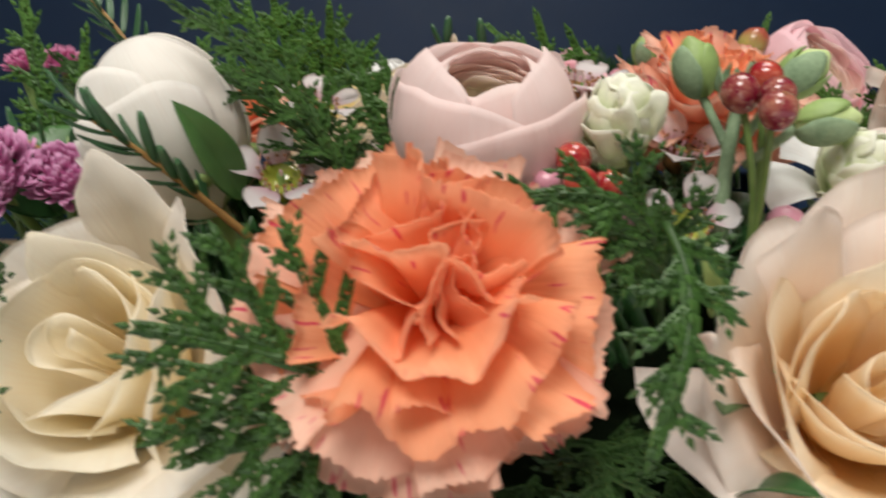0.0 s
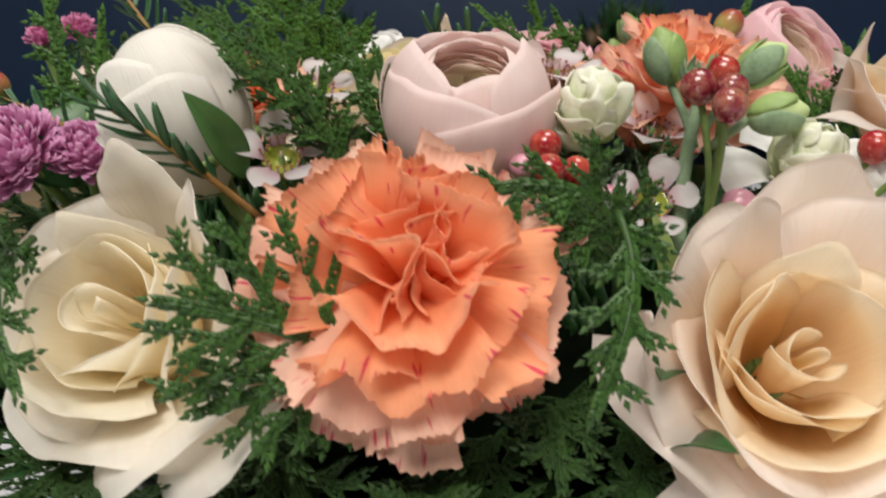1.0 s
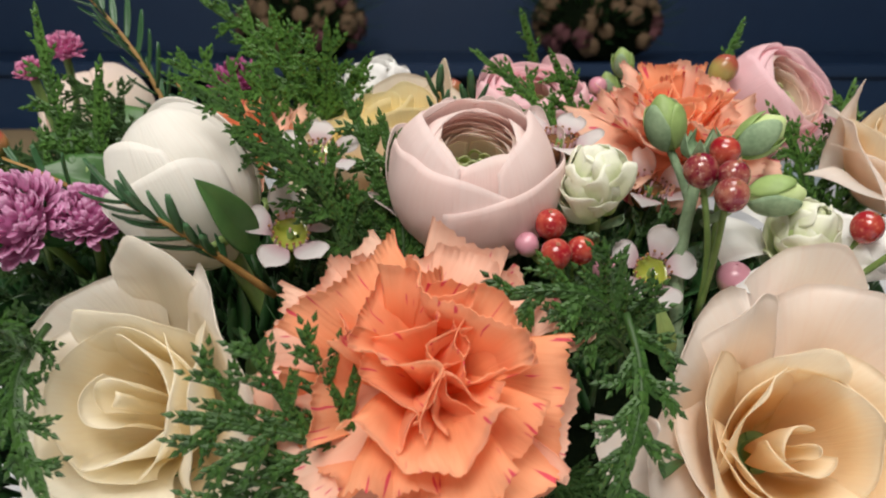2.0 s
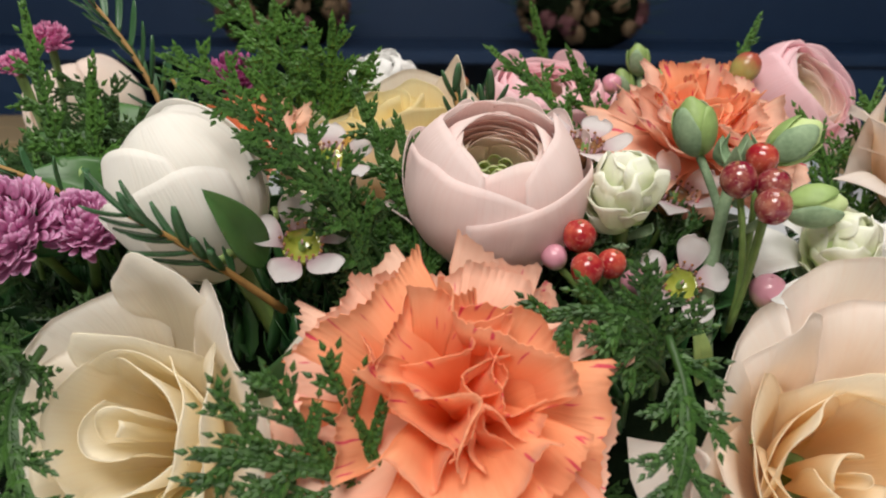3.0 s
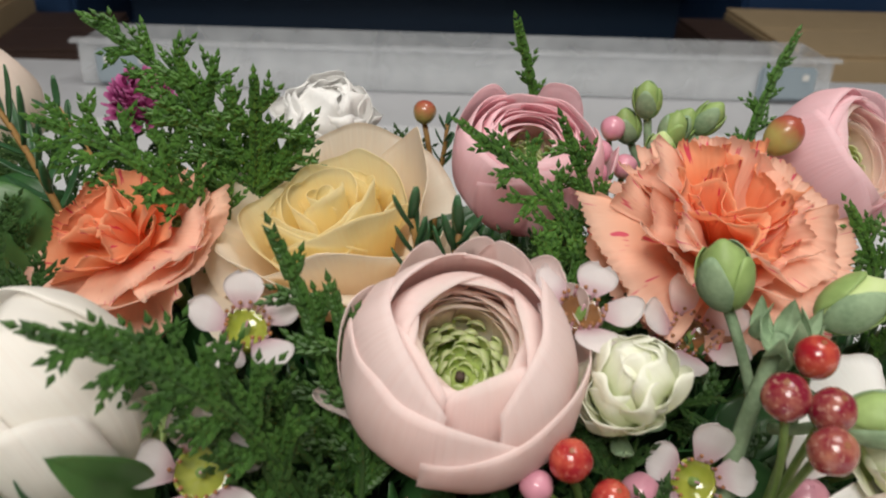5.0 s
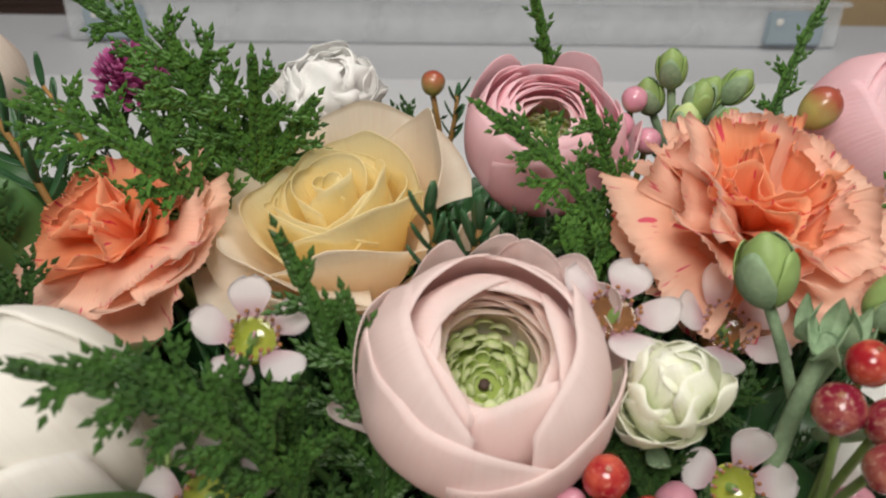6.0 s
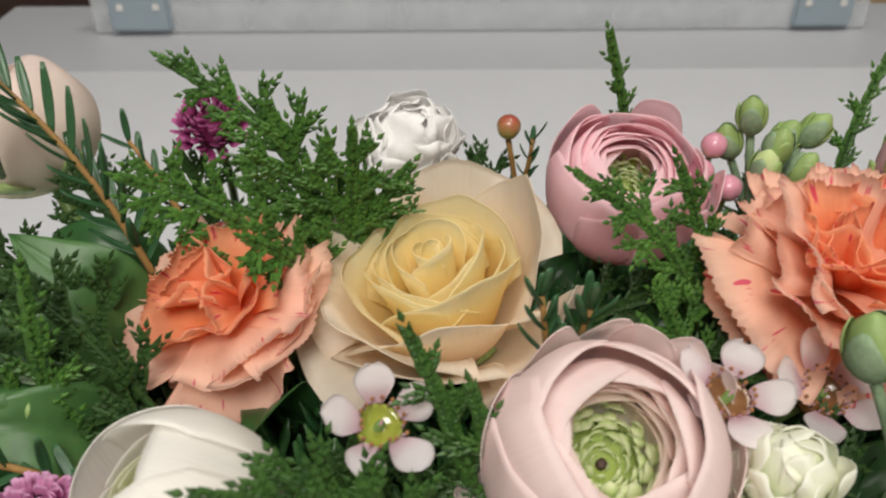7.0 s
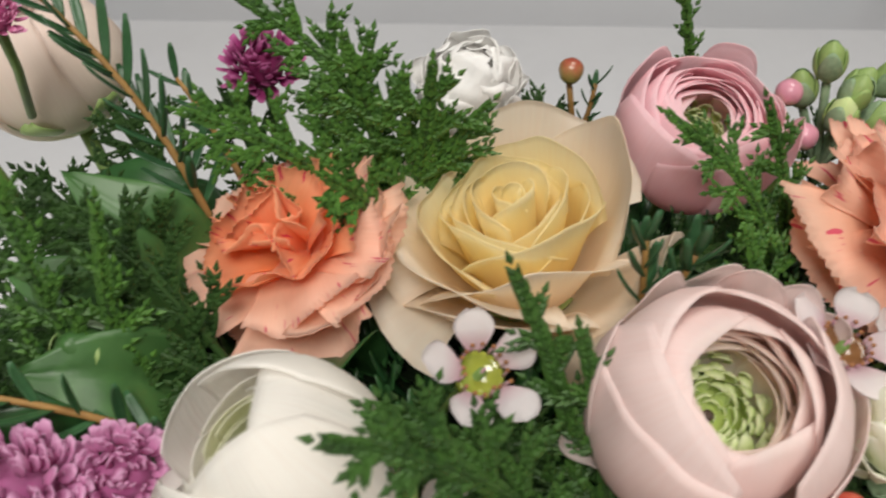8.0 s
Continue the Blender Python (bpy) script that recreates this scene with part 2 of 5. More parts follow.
DUSTY = petal_paint("dusty_beige_bloom", (0.30, 0.20, 0.12), (0.52, 0.38, 0.26), (0.60, 0.47, 0.34))
DUSTY_PINK = petal_paint("dusty_pink_bloom", (0.25, 0.10, 0.12), (0.48, 0.25, 0.26), (0.55, 0.34, 0.33))


def clear_plastic():
    """Clear but slightly milky moulded plastic."""
    m, t, p = nodes("clear_plastic", 0.18)
    p.inputs["Base Color"].default_value = (0.80, 0.83, 0.86, 1)
    n = noise_tex(t, 18.0, 2.0)
    t.links.new(ramp(t, n, [(0.3, (0.24, 0.24, 0.24)), (0.7, (0.42, 0.42, 0.42))]), p.inputs["Alpha"])
    p.inputs["Coat Weight"].default_value = 0.5
    bump(t, p, n, 0.1, 0.001)
    return m


ACRYLIC = clear_plastic()

# ---- mesh helpers ----


def part(name, bm, material, parent=None, label="", smooth=True):
    me = bpy.data.meshes.new(name)
    bm.to_mesh(me)
    bm.free()
    me.materials.append(material)
    if smooth:
        me.polygons.foreach_set("use_smooth", [True] * len(me.polygons))
    ob = new(name, me)
    if parent:
        ob.parent = parent
    return tagged(ob, label)


def raw(name, verts, faces, material, parent=None, label="", uv=None, smooth=True):
    me = bpy.data.meshes.new(name)
    me.from_pydata([tuple(v) for v in verts], [], faces)
    if uv is not None:
        layer = me.uv_layers.new(name="UVMap")
        idx = np.empty(len(me.loops), dtype=np.int32)
        me.loops.foreach_get("vertex_index", idx)
        layer.data.foreach_set("uv", np.asarray(uv, dtype=np.float32)[idx].ravel())
    me.materials.append(material)
    if smooth:
        me.polygons.foreach_set("use_smooth", [True] * len(me.polygons))
    me.update()
    ob = new(name, me)
    if parent:
        ob.parent = parent
    return tagged(ob, label)


def skin(G, thick):
    """A curved sheet (rows x columns x 3) with thickness: its vertices, faces and uv."""
    nv, nu = G.shape[:2]
    n = np.cross(np.gradient(G, axis=1), np.gradient(G, axis=0))
    n /= np.linalg.norm(n, axis=2, keepdims=True) + 1e-12
    edge = np.ones((nv, nu, 1))
    edge[-1], edge[:, 0], edge[:, -1] = 0.45, 0.45, 0.45
    half = n * thick * 0.5 * edge
    V = np.concatenate([(G + half).reshape(-1, 3), (G - half).reshape(-1, 3)])
    k = nv * nu
    i, j = np.meshgrid(np.arange(nv - 1), np.arange(nu - 1), indexing="ij")
    a = (i * nu + j).ravel()
    front = np.stack([a, a + nu, a + nu + 1, a + 1], 1)
    faces = front.tolist() + (front[:, ::-1] + k).tolist()
    for r in range(nv - 1):
        for c, flip in ((0, 1), (nu - 1, 0)):
            q = [r * nu + c, (r + 1) * nu + c, (r + 1) * nu + c + k, r * nu + c + k]
            faces.append(q[::-1] if flip else q)
    for c in range(nu - 1):
        for r, flip in ((0, 0), (nv - 1, 1)):
            q = [r * nu + c, r * nu + c + 1, r * nu + c + 1 + k, r * nu + c + k]
            faces.append(q[::-1] if flip else q)
    vv, uu = np.meshgrid(np.linspace(0, 1, nv), np.linspace(0, 1, nu), indexing="ij")
    uv = np.stack([uu.ravel(), vv.ravel()], 1)
    return V, faces, np.concatenate([uv, uv])


def sheet(name, G, material, parent, thick=0.0004, label=""):
    """A thin petal or leaf blade: one curved sheet whose free edges turn under by its thickness."""
    nv, nu = G.shape[:2]
    n = np.cross(np.gradient(G, axis=1), np.gradient(G, axis=0))
    n /= np.linalg.norm(n, axis=2, keepdims=True) + 1e-12
    rows, cols = np.array([*range(nv), nv - 1]), np.array([0, *range(nu), nu - 1])
    hem = np.zeros((nv + 1, nu + 2, 1))
    hem[-1], hem[:, 0], hem[:, -1] = thick * 0.5, thick * 0.5, thick * 0.5
    V = (G[rows][:, cols] - n[rows][:, cols] * hem).reshape(-1, 3)
    vv, uu = np.meshgrid(np.linspace(0, 1, nv)[rows], np.linspace(0, 1, nu)[cols], indexing="ij")
    i, k = np.meshgrid(np.arange(nv), np.arange(nu + 1), indexing="ij")
    a = (i * (nu + 2) + k).ravel()
    ob = raw(name, V, np.stack([a, a + nu + 2, a + nu + 3, a + 1], 1).tolist(), material, parent, label, np.stack([uu.ravel(), vv.ravel()], 1))
    ob.data.polygons.foreach_set("use_smooth", ((i < nv - 1) & (k > 0) & (k < nu)).ravel().tolist())
    return ob


def wobble(G, amp, freq, seed, weight=None):
    """Uneven growth: smooth noise displaces the sheet."""
    off = Vector((seed * 7.31, seed * 3.17, seed * 1.93))
    D = np.array([[noise.noise_vector(Vector(p) * freq + off) for p in row] for row in G])
    return G + amp * D * (1 if weight is None else weight)


def grid(nu, nv):
    s, v = np.meshgrid(np.linspace(-1, 1, nu), np.linspace(0, 1, nv))
    return s, v


def cup_petal(theta, span, r0, r1, h, z0=0.0, curl=0.0, tip=0.25, point=0.0, lean=0.0, seed=0.0, amp=0.0, nu=13, nv=12, claw=0.30):
    """A petal that wraps round the axis: from r0 at the claw to r1 at the rim, h high, its rim rolled out by curl."""
    s, v = grid(nu, nv)
    a = span * (claw + (1 - claw) * np.sin(np.minimum(1, v * 1.2) * math.pi / 2))
    vv = v * (1 - tip * np.abs(s) ** 2.3 - 0.5 * tip * np.abs(s) ** 6) + point * v ** 4 * np.exp(-(s / 0.25) ** 2)
    k = np.clip((v - 0.58) / 0.42, 0, 1.0)
    fold = 0.45 + 0.95 * np.abs(s) ** 1.6
    R = r0 + (r1 - r0) * np.sin(np.minimum(vv, 1.0) * math.pi / 2) ** 0.8 + curl * k ** 2 * fold + lean * vv ** 2
    z = z0 + h * vv - curl * 0.62 * k ** 3 * fold - lean * 0.35 * vv ** 3
    phi = theta + s * a
    G = np.stack([R * np.cos(phi), R * np.sin(phi), z], 2)
    return wobble(G, amp, 48.0, seed, v[..., None]) if amp else G


def ball_petal(theta, span, rad, lat0, lat1, squash=1.0, tip=0.2, open_out=0.0, seed=0.0, amp=0.0, nu=13, nv=12):
    """A petal that hugs a ball of radius rad from latitude lat0 to lat1 (degrees from its lower pole)."""
    s, v = grid(nu, nv)
    a = span * (0.35 + 0.65 * np.sin(np.minimum(1, v * 1.3) * math.pi / 2))
    vv = v * (1 - tip * np.abs(s) ** 2.4)
    lat = np.radians(lat0 + (lat1 - lat0) * vv)
    R = rad * np.sin(lat) + open_out * vv ** 4
    z = -rad * np.cos(lat) * squash
    phi = theta + s * a
    G = np.stack([R * np.cos(phi), R * np.sin(phi), z], 2)
    return wobble(G, amp, 90.0, seed, v[..., None]) if amp else G


def fan_petal(theta, elev, length, width, ruffle, waves, seed, claw=0.12, droop=0.0, nu=45, nv=11):
    """A carnation petal: a narrow claw that widens to a ruffled fan with a toothed rim."""
    rng = random.Random(seed)
    s, v = grid(nu, nv)
    w = width * (claw + (1 - claw) * v ** 0.8)
    ang = s * 0.62
    teeth = np.array([rng.uniform(-0.018, 0.018) + 0.022 * (k % 2) for k in range(nu)]) * (v > 0.99) + 0.02 * np.sin(7 * s + 6 * rng.random()) * v ** 3
    r = length * v * (1 - 0.06 * s ** 2 + 0.03 * np.sin(3 * s + rng.random() * 6)) + length * teeth
    side = w * np.sin(ang) / math.sin(0.62)
    ph1, ph2 = rng.random() * 6.3, rng.random() * 6.3
    lift = ruffle * v ** 1.8 * (np.sin(waves * s * 2.0 + ph1) + 0.35 * np.sin(waves * s * 4.6 + ph2)) + width * 0.22 * v * s ** 2 * rng.uniform(-0.6, 1.4)
    lift = lift + 0.12 * length * np.sin(v * 2.4 + ph2) - droop * v ** 2
    e = math.radians(elev)
    out = np.array([math.cos(theta) * math.cos(e), math.sin(theta) * math.cos(e), math.sin(e)])
    across = np.array([-math.sin(theta), math.cos(theta), 0.0])
    up = np.cross(out, across)
    G = r[..., None] * out + side[..., None] * across + lift[..., None] * up
    return wobble(G, 0.0012, 160.0, seed, v[..., None])


def tube_data(points, radii, n=8):
    """A tapered tube along points: vertices and faces."""
    P = [Vector(p) for p in points]
    V, faces = [], []
    for i, p in enumerate(P):
        d = (P[min(i + 1, len(P) - 1)] - P[max(i - 1, 0)]).normalized()
        a = d.orthogonal().normalized() if i == 0 else (a - d * a.dot(d)).normalized()
        b = d.cross(a)
        for k in range(n):
            t = 2 * math.pi * k / n
            V.append(p + (a * math.cos(t) + b * math.sin(t)) * radii[i])
    for i in range(len(P) - 1):
        for k in range(n):
            faces.append([i * n + k, i * n + (k + 1) % n, (i + 1) * n + (k + 1) % n, (i + 1) * n + k])
    faces += [list(range(n))[::-1], [(len(P) - 1) * n + k for k in range(n)]]
    return V, faces


def tube(name, points, radii, material, parent=None, n=8, label=""):
    V, faces = tube_data(points, radii, n)
    return raw(name, V, faces, material, parent, label)


def bend(a, b, sag, steps=10):
    """A curve from a to b that bows by sag (a vector)."""
    a, b, sag = Vector(a), Vector(b), Vector(sag)
    return [a.lerp(b, i / steps) + sag * math.sin(math.pi * i / steps) for i in range(steps + 1)]


def lathe(name, profile, material, parent, n=20, label="", lobes=0, depth=0.0):
    """Turns a profile of (radius, height) round the axis."""
    V, faces = [], []
    for r, z in profile:
        for k in range(n):
            t = 2 * math.pi * k / n
            q = r * (1 + depth * math.cos(lobes * t))
            V.append((q * math.cos(t), q * math.sin(t), z))
    for i in range(len(profile) - 1):
        for k in range(n):
            faces.append([i * n + k, i * n + (k + 1) % n, (i + 1) * n + (k + 1) % n, (i + 1) * n + k])
    faces += [list(range(n))[::-1], [(len(profile) - 1) * n + k for k in range(n)]]
    return raw(name, V, faces, material, parent, label)


def aim(place, axis, spin=0.0):
    """A pose at place whose z runs along axis, turned by spin degrees round it."""
    return Matrix.Translation(place) @ Vector(axis).to_track_quat("Z", "Y").to_matrix().to_4x4() @ Matrix.Rotation(radians(spin), 4, "Z")


def thing(name, m, label, category, group="", kind=""):
    ob = new(name)
    ob.empty_display_size = 0.01
    ob.matrix_world = m
    return tagged(ob, label, category, group, kind)


def box(name, size, place, material, parent=None, label="", bevel=0.002, turn=0.0):
    bm = bmesh.new()
    bmesh.ops.create_cube(bm, size=1.0)
    for v in bm.verts:
        v.co = Vector((v.co.x * size[0], v.co.y * size[1], v.co.z * size[2]))
    if bevel:
        bmesh.ops.bevel(bm, geom=bm.edges[:], offset=bevel, segments=2, affect="EDGES")
    ob = part(name, bm, material, parent, label, smooth=False)
    ob.location = place
    ob.rotation_euler = (0, 0, radians(turn))
    return ob


# ---- the room ----
FLOOR_Z, CEIL_Z, TABLE_Z = -0.72, 1.72, 0.026


def structure(ob, label):
    return tagged(ob, label, kind="structure")


structure(box("floor", (6.0, 5.2, 0.1), (0, -0.2, FLOOR_Z - 0.05), FLOOR, bevel=0), "dark brown floor of the workroom")
structure(box("ceiling", (6.0, 5.2, 0.1), (0, -0.2, CEIL_Z + 0.05), PLASTER, bevel=0), "white plaster ceiling with light panels")
structure(box("wall_north", (6.0, 0.1, 2.44), (0, 2.27, 0.5), NAVY, bevel=0), "matt navy blue painted wall")
structure(box("wall_south", (6.0, 0.1, 2.44), (0, -2.7, 0.5), PLASTER, bevel=0), "white plaster wall")
structure(box("wall_west", (0.1, 4.87, 2.44), (-2.95, -0.215, 0.5), PLASTER, bevel=0), "white plaster wall")
structure(box("wall_east", (0.1, 4.87, 2.44), (2.95, -0.215, 0.5), PLASTER, bevel=0), "white plaster wall")


def cabinet():
    """A navy base unit with an open recess and a ledge on which the bouquets stand."""
    c = thing("navy_cabinet", pose(0.063, 1.81, FLOOR_Z), "navy blue painted cabinet with a deep open recess", "cabinet")
    top, rail = 0.118 - FLOOR_Z, 0.09 - FLOOR_Z
    half, depth = 0.66, 0.40
    for sx in (-1, 1):
        box("side_panel", (0.66, depth, rail - 0.004), (sx * (half + 0.33), depth / 2, rail / 2), NAVY, c, bevel=0.002)
        box("edge_trim", (0.03, 0.012, rail - 0.03), (sx * (half + 0.022), -0.006, rail / 2), NAVY, c, bevel=0.003)
    box("back_panel", (2 * half, 0.02, rail - 0.02), (0, depth - 0.012, rail / 2), NAVY_IN, c, bevel=0)
    box("bottom_panel", (2 * half, depth - 0.03, 0.04), (0, (depth - 0.03) / 2, 0.02), NAVY_IN, c, bevel=0)
    box("top_board", (2.7, depth + 0.012, top - rail), (0, depth / 2 - 0.006, (top + rail) / 2), NAVY, c, bevel=0.004)


cabinet()


def table():
    t = thing("work_table", pose(0, 0.3, TABLE_Z, 0, 0, -3.0), "grey laminate work table, slightly darker along its rear strip", "table")
    box("tabletop", (2.0, 1.44, 0.03), (0.08, -0.15, -0.015), TABLE, t, "pale grey laminate board", 0.002)
    # Rear strip of the top: a little lower and darker than the rest.
    box("rear_board", (1.16, 0.20, 0.03), (0.10, 0.672, -0.0165), TABLE_FAR, t, "slightly darker grey rear strip", 0.002)
    for x in (-0.85, 1.0):
        for y in (-0.8, 0.5):
            box("leg", (0.04, 0.04, 0.716 - 0.01), (x, y, -0.03 - 0.353), METAL, t)


table()


def clear_tray():
    t = thing("clear_plastic_tray", pose(0.0785, 0.975, TABLE_Z + 0.0006, 0, 0, -2.5), "shallow clear plastic tray with grey latches at both ends", "tray")
    w, d, h, k = 0.80, 0.085, 0.044, 0.005
    box("front_wall", (w, k, h), (0, 0, h / 2), ACRYLIC, t, bevel=0.0015)
    box("rear_wall", (w, k, h), (0, d, h / 2), ACRYLIC, t, bevel=0.0015)
    for sx in (-1, 1):
        box("end_wall", (k, d - k - 0.001, h), (sx * (w / 2 - k / 2), d / 2, h / 2), ACRYLIC, t, bevel=0.0015)
        latch = box("latch", (0.062, 0.007, 0.036), (sx * (w / 2 - 0.05), -0.0065, 0.021), LATCH, t, "grey-blue plastic latch", 0.003)
        for x in (-0.018, 0.018):
            box("rivet", (0.007, 0.002, 0.007), (x, -0.0042, 0.008), PLASTER, latch, "", 0.0009)
    box("rim", (w + 0.012, 0.012, 0.004), (0, -0.002, h + 0.0022), ACRYLIC, t, bevel=0.001)
    box("bottom", (w - 2 * k - 0.001, d - k - 0.001, 0.003), (0, d / 2, 0.002), ACRYLIC, t, bevel=0.0005)


clear_tray()


def carton(name, size, place, turn, material, label):
    c = thing(name, pose(place[0], place[1], FLOOR_Z, 0, 0, turn), label, "box")
    box("carton_body", size, (0, 0, size[2] / 2), material, c, bevel=0.004)
    for sy in (-1, 1):
        box("flap", (size[0] - 0.004, size[1] / 2 - 0.004, 0.004), (0, sy * size[1] / 4, size[2] + 0.0021), material, c, bevel=0.001)


carton("cardboard_box", (0.46, 0.34, 0.70), (0.86, 1.50), -2, CARD, "tall tan cardboard box on the floor behind the table")
carton("cardboard_box", (0.34, 0.30, 0.71), (-0.80, 1.56), 3, CARD, "tall tan cardboard box on the floor behind the table")
carton("wooden_crate", (0.16, 0.26, 0.68), (-0.52, 1.50), 4, CRATE, "dark brown wooden crate on the floor behind the table")
carton("wooden_crate", (0.09, 0.22, 0.69), (0.575, 1.52), 0, CRATE, "dark brown wooden crate on the floor behind the table")
# ---- the arrangement: its bowl and foam ----
GOLDEN = 2.39996


def bowl():
    b = thing("flower_bowl", pose(0, 0.262, TABLE_Z), "low dark ceramic bowl that holds the arrangement", "bowl")
    lathe("bowl_body", [(0.055, 0.0), (0.06, 0.004), (0.085, 0.04), (0.103, 0.075), (0.106, 0.084), (0.103, 0.086), (0.099, 0.076), (0.06, 0.012)], POT, b, 40)


bowl()


def foam():
    bm = bmesh.new()
    bmesh.ops.create_icosphere(bm, subdivisions=5, radius=1.0)
    for v in bm.verts:
        p = v.co.copy()
        k = 1 + 0.10 * noise.noise(p * 3.0) + 0.06 * noise.noise(p * 9.0)
        v.co = Vector((p.x * 0.150 * k, p.y * 0.094 * k, max(p.z, -0.35) * 0.058 * k))
    # Unseen mound, near-black to stand for the shade between the flowers.
    ob = part("foam_mound", bm, GAP_DARK)
    ob.location = (0, 0.284, 0.112)
    tagged(ob, "floral foam mound in the bowl, coloured near-black as gap shade", "foam")


foam()

# ---- kinds of flowers ----


def flower_stem(f, length=0.05, r=0.0022, material=None, top=0.001):
    tube("stem", [(0, 0, -length), (0.001, 0, (top - length) * 0.5), (0, 0, top)], [r, r, r * 1.2], material or STEM, f)


def sepals(f, n, length, width, z, out, material=None):
    for i in range(n):
        th = 2 * math.pi * i / n
        s, v = grid(7, 8)
        w = width * np.sin(np.pi * (0.12 + 0.86 * v)) ** 0.8
        r = 0.002 + out * np.sin(v * 1.9)
        G = np.stack([r * math.cos(th) - s * w * math.sin(th), r * math.sin(th) + s * w * math.cos(th), z + length * (v - 0.25 * v ** 2) + 0.001 * s ** 2], 2)
        sheet("sepal", G, material or SEPAL, f, 0.0005)


def tip_over(G, theta, degrees):
    """Leans a petal out from the axis, about its claw."""
    t, c = np.array((-math.sin(theta), math.cos(theta), 0.0)), G[0].mean(axis=0)
    R = np.array(Matrix.Rotation(radians(degrees), 3, Vector(t)))
    return (G - c) @ R.T + c


def rose(rim, axis, radius, label, inner, outer, deep, cup, sheath, height=1.3, seed=1, bud=5, hub=0.26, fill_rings=(0.46,)):
    """rim: the middle of the mouth, which faces along axis. A tight spiral bud, then single petals of the cup (inner colour)
    and of the sheath (outer colour) as (azimuth, half span, rim radius, height, roll of the rim, lean in degrees, taper)."""
    rng = random.Random(seed)
    f = thing("rose", aim(rim, axis), label, "rose", "flowers in the arrangement")
    H = radius * height
    for i in range(bud):
        q = i / max(1, bud - 1)
        r1 = radius * (0.05 + (hub - 0.05) * q)
        G = cup_petal(i * 2.1 + rng.uniform(-0.3, 0.3), 1.9 - 0.5 * q, r1 * 0.5, r1, H * (deep + 0.02 * q), -H, radius * 0.03 * q, 0.07, 0.0, 0.0, seed + i, radius * 0.05, 19, 16)
        off = np.array((rng.uniform(-1, 1), rng.uniform(-1, 1), 0)) * radius * 0.03
        sheet("petal", wobble(G + off, radius * 0.014, 170.0, seed + i, grid(19, 16)[1][..., None]), inner, f, 0.0004)
    fill = [(120 * k + 40 * n + rng.uniform(-20, 20), 1.35, r, deep - 0.05 - 0.04 * n + rng.uniform(-0.04, 0.04), 0.05, 0, 0.14) for n, r in enumerate(fill_rings) for k in range(3)]
    for paint, petals in ((inner, (*fill, *cup)), (outer, sheath)):
        for k, (az, span, r1, h, roll, lean, taper) in enumerate(petals):
            t = radians(az)
            G = cup_petal(t, span, radius * 0.16, radius * r1, H * h, -H, radius * roll * (1.5 if paint is inner else 1.1), taper, 0.07 * taper / 0.25, 0.0, seed + az, radius * 0.10 * r1, 23, 20, 0.7)
            s, v = grid(23, 20)
            crease = np.sin(s * rng.uniform(3, 6) + rng.uniform(0, 6)) * v ** 3 * radius * 0.025 * r1
            G = G + crease[..., None] * np.array((math.cos(t), math.sin(t), 0.5))
            G = wobble(G, radius * 0.022, 130.0, seed + az, v[..., None])
            sheet("petal", tip_over(G, t, lean), paint, f, 0.0004)
    sepals(f, 5, radius * 0.5, radius * 0.14, -H * 1.08, radius * 0.4)
    flower_stem(f, 0.035 + H, 0.003, None, -H * 0.97)
    return f


def carnation(place, axis, radius, label, spin=0.0, seed=1, count=46, deep=0.55):
    rng = random.Random(seed)
    f = thing("carnation", aim(place, axis, spin), label, "carnation", "flowers in the arrangement")
    for i in range(count):
        q = i / (count - 1)
        th = i * GOLDEN + rng.uniform(-0.5, 0.5)
        elev = 84 - 78 * q ** 0.72 + rng.uniform(-14, 12)
        length = radius * (0.74 + 0.34 * q + rng.uniform(-0.10, 0.08) - 0.2 * max(0, q - 0.6) * rng.random() * 2)
        width = radius * (0.36 + 0.32 * q) * rng.uniform(0.85, 1.2)
        G = fan_petal(th, elev, length, width, radius * (0.15 - 0.085 * q) * rng.uniform(0.6, 1.3), 1.9 - 0.5 * q, seed * 100 + i, droop=radius * 0.16 * q * rng.uniform(0.2, 1.6))
        sheet("petal", G, ORANGE if q < deep else ORANGE_OUT, f, 0.0004)
    lathe("calyx", [(0.002, -radius * 0.62), (radius * 0.13, -radius * 0.56), (radius * 0.16, -radius * 0.3), (radius * 0.15, -0.001)], SEPAL, f, 14)
    flower_stem(f, 0.05)
    return f


